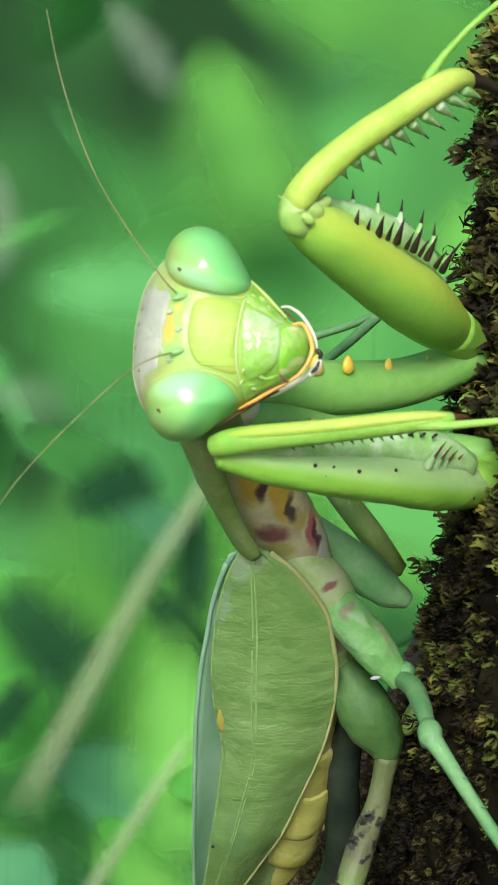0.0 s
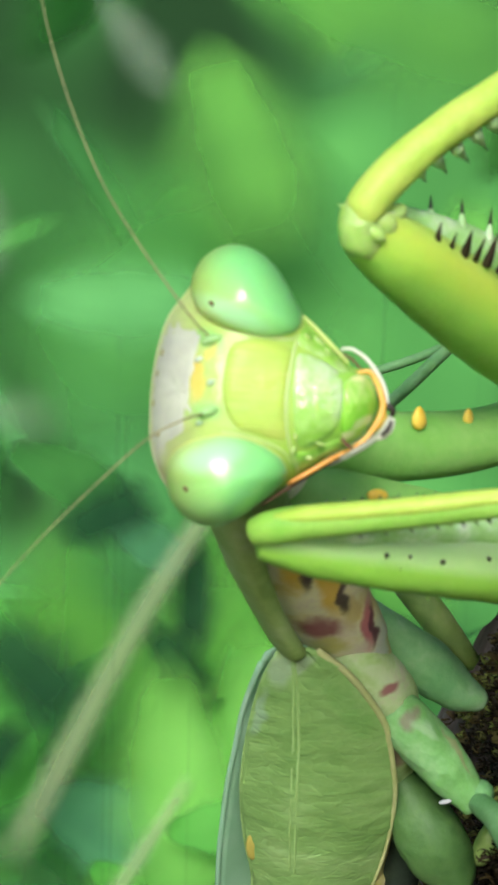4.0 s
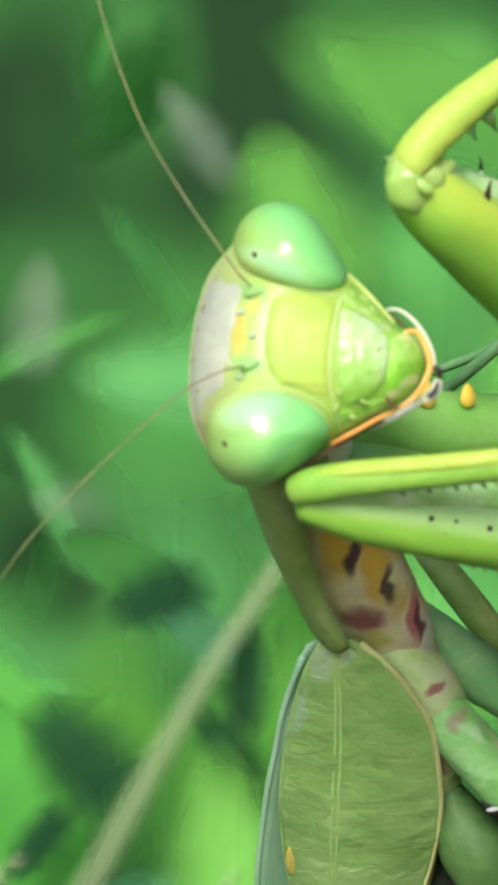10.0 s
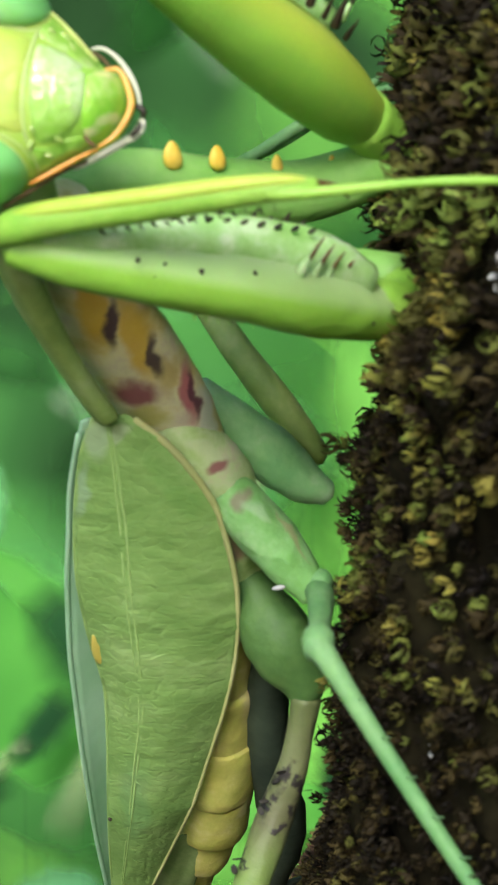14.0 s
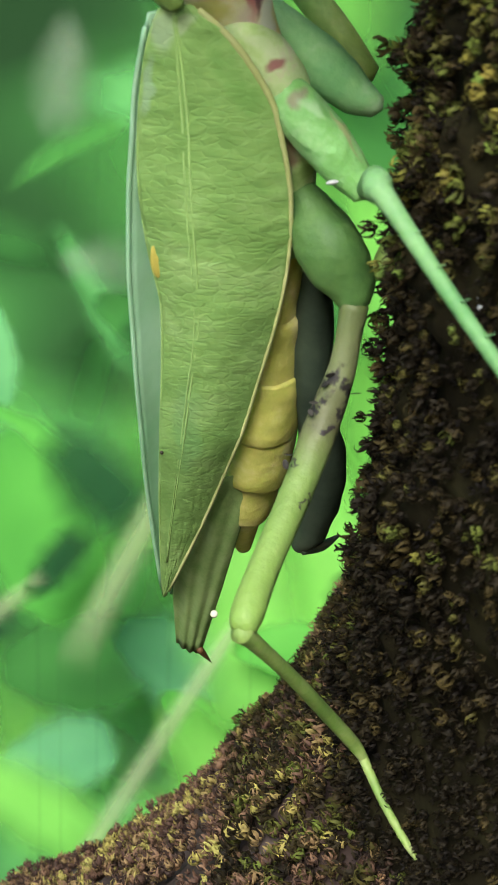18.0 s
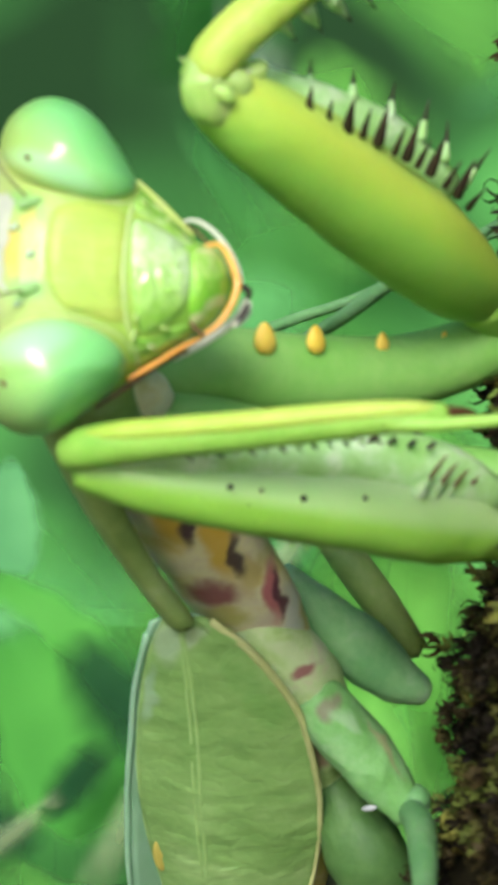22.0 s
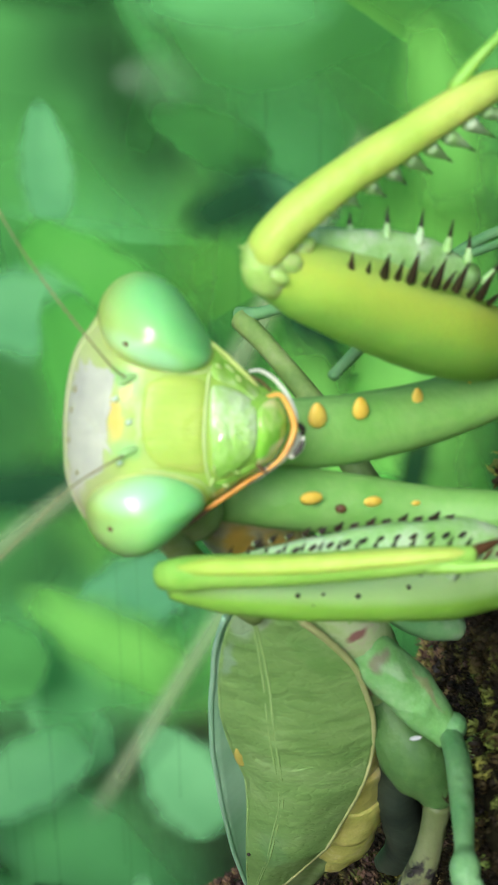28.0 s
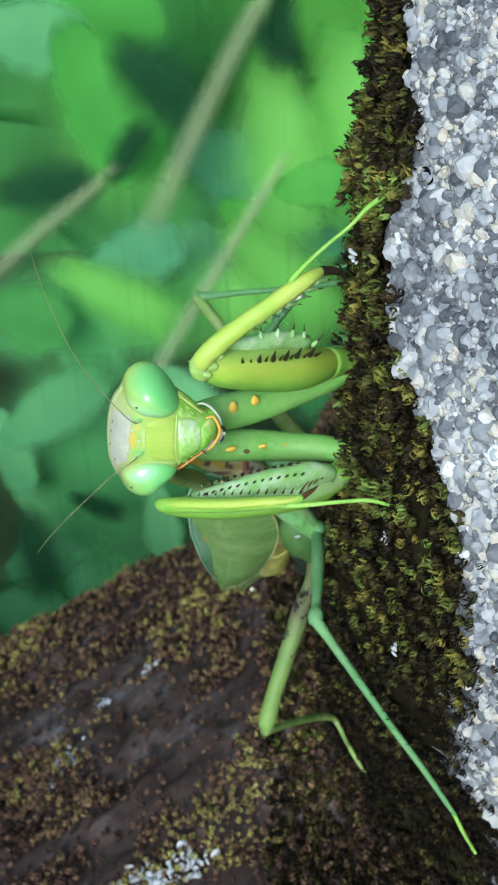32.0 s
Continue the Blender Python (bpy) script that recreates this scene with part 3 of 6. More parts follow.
def moss_material(name, stops, tint, patch):
    """Moss leaves: each rosette has its own tone, shifted by broad patches; darker and brown at the root, with shade
    painted in for depth, paler at the tip.
    """
    m = material(name, [(0.3, (0.7, 0.7, 0.7)), (0.7, (1, 1, 1))], 900, 0.7, 0.0, spec=0.2)
    n, l = m.node_tree.nodes, m.node_tree.links
    b = n["Principled BSDF"]
    grain = b.inputs["Base Color"].links[0].from_socket
    uv = n.new("ShaderNodeUVMap")
    sp = n.new("ShaderNodeSeparateXYZ")
    l.new(uv.outputs[0], sp.inputs[0])
    tc = n.new("ShaderNodeTexCoord")
    big = n.new("ShaderNodeTexNoise")
    big.inputs["Scale"].default_value = patch
    big.inputs["Detail"].default_value = 2
    l.new(tc.outputs["Object"], big.inputs["Vector"])
    mr = n.new("ShaderNodeMapRange")
    mr.inputs["From Min"].default_value, mr.inputs["From Max"].default_value = 0.25, 0.75
    mr.inputs["To Min"].default_value, mr.inputs["To Max"].default_value = -0.3, 0.3
    l.new(big.outputs[0], mr.inputs[0])
    ad = n.new("ShaderNodeMath")
    l.new(sp.outputs[1], ad.inputs[0])
    l.new(mr.outputs[0], ad.inputs[1])
    tone = n.new("ShaderNodeValToRGB")
    ramp_set(tone, stops)
    l.new(ad.outputs[0], tone.inputs[0])
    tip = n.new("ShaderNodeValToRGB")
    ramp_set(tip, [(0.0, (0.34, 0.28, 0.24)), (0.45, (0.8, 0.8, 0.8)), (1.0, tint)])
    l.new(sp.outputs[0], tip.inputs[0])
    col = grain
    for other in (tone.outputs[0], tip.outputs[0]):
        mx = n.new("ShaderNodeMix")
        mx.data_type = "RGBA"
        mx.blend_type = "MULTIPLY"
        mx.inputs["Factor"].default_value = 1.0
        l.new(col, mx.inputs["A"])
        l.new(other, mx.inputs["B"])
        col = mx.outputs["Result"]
    l.new(col, b.inputs["Base Color"])
    return m


MOSS = moss_material("moss_olive", [(0.0, (0.012, 0.009, 0.005)), (0.22, (0.030, 0.022, 0.010)), (0.42, (0.062, 0.046, 0.016)), (0.6, (0.085, 0.085, 0.022)), (0.76, (0.12, 0.155, 0.032)), (0.9, (0.27, 0.22, 0.05)), (1.0, (0.22, 0.32, 0.07))], (1.25, 1.25, 1.0), 110)
# under-layer of moss whose colour carries the shade between rosettes
UNDERMOSS = moss_material("undermoss_gap_shade", [(0.0, (0.006, 0.004, 0.003)), (0.5, (0.018, 0.013, 0.006)), (1.0, (0.045, 0.036, 0.013))], (1.0, 1.0, 0.9), 150)
LEDGEMOSS = moss_material("ledge_moss", [(0.0, (0.055, 0.034, 0.028)), (0.25, (0.13, 0.072, 0.052)), (0.45, (0.23, 0.135, 0.085)), (0.62, (0.27, 0.19, 0.085)), (0.8, (0.36, 0.31, 0.09)), (1.0, (0.46, 0.43, 0.13))], (1.15, 1.15, 1.0), 45)


def wall_normal(y, z):
    e = 1.2
    dy = (wall_x(y + e, z) - wall_x(y - e, z)) / (2 * e)
    dz = (wall_x(y, z + e) - wall_x(y, z - e)) / (2 * e)
    return (-1.0, dy, dz)


def build_wall_moss():
    def place(rng):
        z = 12 + 88 * rng.uniform() ** 1.2
        y = rng.uniform(-30, 30)
        d = y - bare_line(z)
        patch = noise.noise(Vector((y * 0.13, z * 0.13, 11.0)))
        if d < -0.8 + 1.2 * rng.normal() * (rng.uniform() < 0.3) and not (patch > 0.42 and rng.uniform() < 0.5):
            return None
        s = (1.0 + 0.35 * noise.noise(Vector((y * 0.2, z * 0.2, 2.0)))) * min(1.05, max(0.62, 0.62 + (z - 44) * 0.016))
        bulge = cushion(y, z) * rng.uniform(0.65, 0.95)
        nrm = Vector(wall_normal(y, z))
        p = Vector((wall_x(y, z) + 0.05, y, z)) + nrm.normalized() * bulge
        # below z 50 the tone drops, painting shade at the wall's foot
        return tuple(p), tuple(nrm), s, -0.12 + (0.011 * min(12.0, z - 50) if z > 50 else 0.02 * (z - 50)) + 0.5 * noise.noise(Vector((y * 0.5, z * 0.5, 31.0)))
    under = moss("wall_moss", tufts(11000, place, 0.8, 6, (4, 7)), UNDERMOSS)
    tagged(under, "dark brown under-layer of moss on the wall edge, gap shade in its colour", "moss", kind="stuff")
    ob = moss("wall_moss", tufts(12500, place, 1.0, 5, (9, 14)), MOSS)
    return tagged(ob, "olive, golden and brown curled moss on the wall edge, shade painted in low down", "moss", kind="stuff")


def build_wall_stones():
    """The exposed aggregate: flat-sided grains set into the concrete."""
    rng = np.random.RandomState(8)
    C, Q = [], []
    for _ in range(52000):
        z = rng.uniform(22, 104)
        y = rng.uniform(-30, 12)
        if y > bare_line(z) - 0.3:
            continue
        r = min(0.10 + rng.exponential(0.135), 0.85)
        nrm = Vector(wall_normal(y, z)).normalized()
        C.append(Vector((wall_x(y, z), y, z)) + nrm * (r * rng.uniform(-0.25, 0.2)))
        Q.append(r)
    C, Q = np.array(C), np.array(Q)
    verts, faces, first = [], [], 0
    for level, pick in ((1, Q < 0.24), (2, Q >= 0.24)):
        base = bmesh.new()
        bmesh.ops.create_icosphere(base, subdivisions=level, radius=1.0)
        bv = np.array([v.co[:] for v in base.verts])
        bf = np.array([[v.index for v in f.verts] for f in base.faces])
        base.free()
        c, q = C[pick], Q[pick]
        k = len(c)
        J = bv[None] * (1 + rng.uniform(-0.28, 0.28, (k, len(bv), 1)) * (1.0 if level == 1 else 0.75)) * rng.uniform(0.6, 1.2, (k, 1, 3)) * q[:, None, None]
        E1 = rng.normal(size=(k, 3))
        E1 /= np.linalg.norm(E1, axis=1)[:, None]
        E2 = np.cross(E1, rng.normal(size=(k, 3)))
        E2 /= np.linalg.norm(E2, axis=1)[:, None]
        W = np.einsum("kvi,kij->kvj", J, np.stack([E1, E2, np.cross(E1, E2)], 1)) + c[:, None]
        verts += (W.reshape(-1, 3) * 0.001).tolist()
        faces += (first + (np.arange(k) * len(bv))[:, None, None] + bf[None]).reshape(-1, 3).tolist()
        first = len(verts)
    ob = part("wall_aggregate", (verts, faces), STONE, smooth=False)
    return tagged(ob, "pale grey stone grains exposed in the concrete", "aggregate", kind="stuff")


def ledge_z(x, y):
    z = 6.8 + 0.68 * max(-26, min(x - 6, 7)) - 0.128 * max(0.0, y - 30) + 1.4 * noise.noise(Vector((x * 0.05, y * 0.05, 1.0))) + 0.8 * noise.noise(Vector((x * 0.18, y * 0.18, 5.0)))
    z += 1.6 * max(0.0, noise.noise(Vector((x * 0.3, y * 0.3, 8.0)))) if -45 < x < 24 and -16 < y < 98 else 0.0
    d = max(0.0, x - 8)
    s = min(1.0, max(0.12, (y - 14) / 14))
    z += s * (0.09 * d * d if d < 14 else 0.09 * 196 + 2.5 * (d - 14))
    f = max(0.0, y - 72)
    return z - 0.022 * f * f


def build_ledge():
    xs = [-190, -150, -110, -80] + list(np.arange(-46, 30.1, 1.0))
    ys = [-160, -120, -80, -50, -30] + list(np.arange(-16, 100, 1.0)) + [112]
    verts, faces = [], []
    nx = len(xs)
    for y in ys:
        for x in xs:
            verts.append(mm((x, y, ledge_z(x, y))))
    k = len(verts)
    for y in ys:
        for x in xs:
            verts.append(mm((x, y, -330)))
    for j in range(len(ys) - 1):
        for i in range(nx - 1):
            a = j * nx + i
            faces.append((a, a + 1, a + nx + 1, a + nx))
            faces.append((k + a, k + a + nx, k + a + nx + 1, k + a + 1))
    for j in range(len(ys) - 1):
        for i in (0, nx - 1):
            a = j * nx + i
            faces.append((a, a + nx, k + a + nx, k + a))
    for i in range(nx - 1):
        for j in (0, len(ys) - 1):
            a = j * nx + i
            faces.append((a, k + a, k + a + 1, a + 1))
    ob = part("ledge", (verts, faces), LEDGESOIL)
    return tagged(ob, "mossy stone ledge with dark damp soil", "ledge", kind="structure")


def build_ledge_moss():
    def place(rng):
        x, y = rng.uniform(-44, 24), rng.uniform(-16, 84)
        patch = noise.noise(Vector((x * 0.06, y * 0.06, 21.0))) + 0.5 * noise.noise(Vector((x * 0.2, y * 0.2, 4.0)))
        gold = math.exp(-((x - 9) / 8) ** 2 - ((y - 20) / 8) ** 2)
        if patch + 1.2 * gold < 0.2 and y < 58 and x < 12 and rng.uniform() < 0.8:
            return None
        e = 1.0
        nrm = (-(ledge_z(x + e, y) - ledge_z(x - e, y)) / 2, -(ledge_z(x, y + e) - ledge_z(x, y - e)) / 2, 1)
        return (x, y, ledge_z(x, y) + 0.3 * rng.uniform()), nrm, 1.0 + 0.3 * patch, -0.36 + 0.3 * patch + 0.5 * gold + 0.2 * min(1.0, max(0.0, (y - 38) / 10))
    ob = moss("ledge_moss", tufts(21000, place, 0.7, 15, (8, 12)), LEDGEMOSS)
    tagged(ob, "brown and golden moss cushions on the ledge", "moss", kind="stuff")

    def rise(rng):
        x, y = rng.uniform(13, 31), rng.uniform(4, 70)
        e = 0.6
        nrm = (-(ledge_z(x + e, y) - ledge_z(x - e, y)) / (2 * e), -(ledge_z(x, y + e) - ledge_z(x, y - e)) / (2 * e), 1)
        # lowered tone puts the corner's shade into the moss colour
        return (x, y, ledge_z(x, y)), nrm, 0.9, -0.3
    ob = moss("ledge_moss", tufts(5500, rise, 0.95, 16, (7, 11)), MOSS)
    return tagged(ob, "olive moss where the ledge meets the wall, crease shade painted into its tone", "moss", kind="stuff")


def build_lichen(spots):
    """White crusts on the ledge, crumbs in all."""
    rng = np.random.RandomState(9)
    bm = bmesh.new()
    for x, y, r in spots:
        for _ in range(34):
            dx, dy = rng.normal(size=2) * r * 0.5
            a = rng.normal(size=3)
            b = np.cross(a, rng.normal(size=3))
            q = r * rng.uniform(0.08, 0.3)
            blob((x + dx, y + dy, ledge_z(x + dx, y + dy) + 0.6), (a, b, np.cross(a, b)), (q, q * 0.8, q * 0.35), 7, 5, (0, 0, 0), bm=bm)
    return tagged(part("ledge_lichen", bm, LICHEN), "white lichen crusts on the mossy ledge", "lichen", kind="stuff")


def build_flake(p, r, seed):
    """A pale scrap caught in the wall's moss."""
    rng = np.random.RandomState(seed)
    ob = new("flake")
    ob.location = mm(p)
    for _ in range(6):
        d = rng.normal(size=3) * r * 0.4
        a = rng.normal(size=3)
        b = np.cross(a, rng.normal(size=3))
        part("chip", blob((d[0] * 0.4, d[1], d[2]), (a, b, np.cross(a, b)), (r * rng.uniform(0.15, 0.42), r * 0.2, r * 0.12), 8, 6, (0, 0, 0)), LICHEN, ob)
    return tagged(ob, "white scrap of lichen caught in the wall moss", "lichen", "white scraps")


# ---- the mantis ----
HC = Vector((5.6, -2.5, 63.8))           # centre of the head, millimetres
HOFF = HC * 0.001
TILT = 0.003
OUTLINE = [(206, 735), (208, 680), (216, 620), (230, 562), (248, 522), (275, 488), (300, 452), (330, 424), (362, 412), (396, 414), (424, 428), (452, 460), (478, 496),
           (508, 527), (535, 553), (562, 580), (590, 610), (616, 634), (642, 634), (658, 658), (667, 686), (668, 704), (656, 736), (636, 766), (608, 786), (578, 801),
           (540, 823), (505, 844), (470, 864), (436, 882), (400, 900), (360, 914), (322, 918), (288, 908), (262, 892), (240, 868), (224, 838), (212, 802), (206, 768)]
MID = (410, 668)
UPPER_EYE = [(284, 478), (292, 446), (308, 420), (332, 401), (360, 391), (390, 393), (420, 405), (450, 431), (475, 466), (494, 500), (506, 526), (502, 545), (482, 558),
             (450, 564), (420, 562), (390, 556), (360, 549), (335, 540), (310, 527), (292, 508)]
LOWER_EYE = [(238, 850), (240, 822), (254, 796), (282, 776), (315, 766), (350, 761), (390, 766), (430, 781), (460, 801), (476, 822), (480, 838), (474, 854), (452, 878),
             (420, 904), (386, 928), (352, 944), (318, 946), (290, 936), (264, 915), (246, 886)]


def face_at(u, v, y):
    """Head plan units (about 0.016 mm) to millimetres; the face leans a little."""
    y -= TILT * (v - 670)
    k = 0.01555 * (1 + (y + 4) / 53.25)
    return (5.399 + 0.0528 * (y + 4) + k * (u - 430) + 0.063 * k * (v - 670), y, 64.151 - 0.0498 * (y + 4) - k * (v - 670) + 0.062 * k * (u - 430))


def polar(poly, mid, n=96):
    """The rim of a closed outline, as radius by angle round mid."""
    loop = spline(list(poly) + [poly[0]], 6)
    at = sorted((math.atan2(mid[1] - q[1], q[0] - mid[0]), math.hypot(q[0] - mid[0], mid[1] - q[1])) for q in loop)
    at = [(at[-1][0] - 2 * math.pi, at[-1][1])] + at + [(at[0][0] + 2 * math.pi, at[0][1])]
    angles = [-math.pi + 2 * math.pi * k / n for k in range(n)]
    return angles, list(np.interp(angles, [p[0] for p in at], [p[1] for p in at]))


RIM = polar(OUTLINE, MID, 240)


def face_y(u, v, lift=0.0):
    r = math.hypot(u - MID[0], MID[1] - v)
    rho = min(0.99, r / float(np.interp(math.atan2(MID[1] - v, u - MID[0]), RIM[0] + [math.pi], RIM[1] + [RIM[1][0]])))
    return -2.9 - 2.05 * (1 - rho ** 3.0) ** 0.55 - lift


def pebble(poly, front, back, nr=12, na=72, bell=2.0):
    """A rounded body over a closed outline of the head plan: front(u, v, h) and back(u, v, h) give its depth, h falls from 1 in the middle to 0 at the rim."""
    mid = (sum(p[0] for p in poly) / len(poly), sum(p[1] for p in poly) / len(poly))
    if poly is OUTLINE:
        mid = MID
    angles, rims = polar(poly, mid, na)
    bm = bmesh.new()
    order = []
    for side, fn in ((1, front), (-1, back)):
        rings = []
        for i in range(1, nr + 1):
            rho = math.sin(math.pi / 2 * i / nr)
            h = max(0.0, 1 - rho ** bell) ** 0.5
            pts = [(mid[0] + r * rho * math.cos(a), mid[1] - r * rho * math.sin(a)) for a, r in zip(angles, rims)]
            rings.append([bm.verts.new(mm(face_at(u, v, fn(u, v, h)), HOFF)) for u, v in pts])
        c = bm.verts.new(mm(face_at(*mid, fn(*mid, 1.0)), HOFF))
        for k in range(na):
            bm.faces.new((rings[0][k], rings[0][(k + 1) % na], c))
        order += rings if side == 1 else rings[::-1]
    for a, b in zip(order, order[1:]):
        for k in range(na):
            bm.faces.new((a[k], a[(k + 1) % na], b[(k + 1) % na], b[k]))
    bmesh.ops.recalc_face_normals(bm, faces=bm.faces)
    return bm


def build_head(mantis):
    head = part("head", pebble(OUTLINE, lambda u, v, h: face_y(u, v), lambda u, v, h: -2.85 + 1.6 * h, 18, 96), FACE, mantis, "triangular yellow-green head with large eyes")

    def on_face(u, v, lift=0.0):
        return face_at(u, v, face_y(u, v, lift))

    def plate(name, poly, mat, lift, label="", lump=0.0, bell=5.0, nr=9, na=48):
        def front(u, v, h):
            bumps = lump * (noise.noise(Vector((u * 0.05, v * 0.05, 3.0))) + 0.5 * noise.noise(Vector((u * 0.12, v * 0.12, 7.0))))
            return face_y(u, v, -0.03 + (lift + 0.03 + bumps) * h)
        return part(name, pebble(poly, front, lambda u, v, h: face_y(u, v, -0.12), nr, na, bell), mat, head, label)

    def seam(name, pts, r, mat, label="", lift=0.0, taper=0.6, sides=8):
        n = len(pts) - 1
        rows = [(*on_face(u, v, lift), r * (taper + (1 - taper) * math.sin(math.pi * i / n)), r * (taper + (1 - taper) * math.sin(math.pi * i / n))) for i, (u, v) in enumerate(pts)]
        return part(name, tube(rows, sides, 4, off=HOFF), mat, head, label)

    # eyes
    green, aqua = (0.20, 0.57, 0.18), (0.36, 0.70, 0.42)
    marks(EYE, [(face_at(u, v, -4.0), lo, wi, tn, c, st) for u, v, lo, wi, tn, c, st in (
        (438, 482, 2.55, 1.92, -52, green, 0.97), (404, 846, 2.5, 1.92, 22, green, 0.97), (325, 795, 1.1, 0.5, 20, aqua, 0.7), (365, 520, 1.2, 0.4, -20, aqua, 0.6))], HOFF, 0.05)
    for poly, dot, inner in ((UPPER_EYE, (325, 500), UPPER_EYE[10:20] + UPPER_EYE[:1]), (LOWER_EYE, (277, 868), LOWER_EYE[1:11])):
        mid = (sum(p[0] for p in poly) / len(poly), sum(p[1] for p in poly) / len(poly))
        angles, rims = polar(poly, mid)

        def dome(u, v, h, mid=mid, angles=angles, rims=rims):
            """A smooth dome from the eye's rim, which lies on the face inside and on the head's edge outside."""
            a = math.atan2(mid[1] - v, u - mid[0])
            r = float(np.interp(a, angles + [math.pi], rims + [rims[0]]))
            edge = face_y(mid[0] + r * math.cos(a), mid[1] - r * math.sin(a))
            return edge + (-5.45 - edge) * h
        part("eye", pebble(poly, dome, lambda u, v, h: -3.1 + 1.2 * h, 18, 72), EYE, head, "glossy pale green compound eye with a yellow rim")
        seam("eye_rim", inner, 0.06, EYERIM, "pale yellow rim round the eye", -0.02, 0.5)
        q = math.hypot(dot[0] - mid[0], dot[1] - mid[1]) / float(np.interp(math.atan2(mid[1] - dot[1], dot[0] - mid[0]), angles, rims))
        part("pupil_dot", blob(face_at(*dot, dome(*dot, max(0, 1 - q * q) ** 0.5) - 0.01), ((1, 0, -0.6), (0, 1, 0), (0.6, 0, 1)), (0.13, 0.05, 0.07), 10, 8, HOFF), BROWN, head, "dark false pupil")

    # back of the head, face plates, cheeks
    leaf, amber, lilac, pale = (0.22, 0.50, 0.12), (0.62, 0.46, 0.06), (0.50, 0.48, 0.43), (0.54, 0.66, 0.32)
    along(FACE, (1, 0, 0), -0.0036, 0.0036, [(0.0, (0.36, 0.38, 0.22)), (0.14, (0.34, 0.43, 0.14)), (0.24, (0.33, 0.49, 0.09)), (0.6, (0.32, 0.54, 0.07)), (0.8, (0.22, 0.52, 0.05))], 0.85)
    marks(FACE, [(face_at(u, v, -5.0), lo, wi, tn, c, st) for u, v, lo, wi, tn, c, st in (
        (330, 575, 0.55, 0.3, -30, leaf, 0.7), (318, 715, 0.55, 0.28, 10, leaf, 0.7), (292, 640, 0.55, 0.2, 85, amber, 0.75), (330, 600, 0.35, 0.2, 50, amber, 0.6), (300, 672, 0.4, 0.18, 70, amber, 0.6),
        (345, 650, 0.7, 0.15, 80, pale, 0.5), (225, 790, 1.0, 0.3, 80, lilac, 0.7), (230, 860, 0.9, 0.22, 115, (0.30, 0.25, 0.18), 0.7), (255, 908, 1.0, 0.2, 130, (0.26, 0.30, 0.10), 0.6), (340, 945, 1.5, 0.15, 5, (0.24, 0.34, 0.08), 0.5))], HOFF)
    plate("occiput", [(210, 690), (217, 626), (231, 568), (250, 535), (284, 542), (310, 570), (311, 598), (290, 618), (283, 652), (281, 690), (270, 714), (292, 724), (284, 748), (252, 770), (232, 796), (217, 796), (210, 755)], OCCIPUT, 0.04, "pale lilac-grey back of the head", 0.05)
    for u, v in ((222, 640), (214, 700), (224, 760), (231, 600)):
        part("scar", blob(on_face(u, v, 0.0), ((0.3, 0.2, 1), (1, 0, 0), (0, 1, 0)), (0.14, 0.06, 0.06), 8, 6, HOFF), FEELER, head)
    plate("frontal_shield", [(362, 578), (400, 569), (440, 573), (478, 582), (486, 602), (478, 640), (473, 690), (475, 738), (479, 768), (455, 769), (410, 755), (370, 738), (353, 706), (346, 670), (350, 628)], SHIELD, 0.1, "yellow shield plate with faint ridges", 0.03)
    for v in (606, 634, 662, 692, 722, 746):
        part("shield_ridge", tube([(*on_face(u, v + 0.06 * (u - 420), 0.055), 0.035) for u in (378, 405, 435, 468)], 6, 3, off=HOFF), SHIELD, head)
    seam("shield_rim", [(494, 572), (486, 602), (479, 640), (474, 690), (475, 740), (482, 775), (494, 812), (500, 835)], 0.06, PALE_SEAM, "cream seam beside the shield", 0.0, 0.8)
    seam("shield_rim", [(352, 545), (400, 560), (440, 566), (480, 570), (500, 562)], 0.045, PALE_SEAM, "cream seam above the shield", 0.0, 0.6)
    seam("shield_rim", [(345, 752), (390, 760), (430, 772), (468, 790), (488, 815)], 0.045, PALE_SEAM, "cream seam below the shield", 0.0, 0.6)
    plate("clypeus", [(494, 596), (520, 600), (556, 618), (582, 640), (588, 682), (584, 728), (560, 764), (522, 784), (497, 776), (488, 700), (489, 645)], CLYPEUS, 0.16, "shiny wet-looking pale green clypeus with painted whitish highlights", 0.13, 4.0, 14, 64)
    for poly in ([(506, 534), (531, 556), (558, 584), (590, 614), (612, 640), (588, 638), (552, 610), (516, 592), (496, 576)], [(484, 794), (522, 790), (562, 772), (590, 764), (598, 782), (558, 806), (512, 833), (488, 838)]):
        plate("cheek", poly, CHEEK, 0.06, "wet bright green cheek", 0.1, 4.0)
    for u, v, lo, wi, tn in ((540, 575, 0.22, 0.07, 40), (556, 596, 0.16, 0.06, 60), (494, 762, 0.16, 0.06, 80), (490, 790, 0.18, 0.07, -70), (520, 805, 0.16, 0.09, 10), (540, 775, 0.2, 0.08, 20), (515, 565, 0.14, 0.06, 30)):
        part("wet_bump", blob(on_face(u, v, 0.08), ((math.cos(radians(tn)), 0, -math.sin(radians(tn))), (math.sin(radians(tn)), 0, math.cos(radians(tn))), (0, 1, 0)), (lo, wi, 0.08), 10, 8, HOFF), KNEE, head)

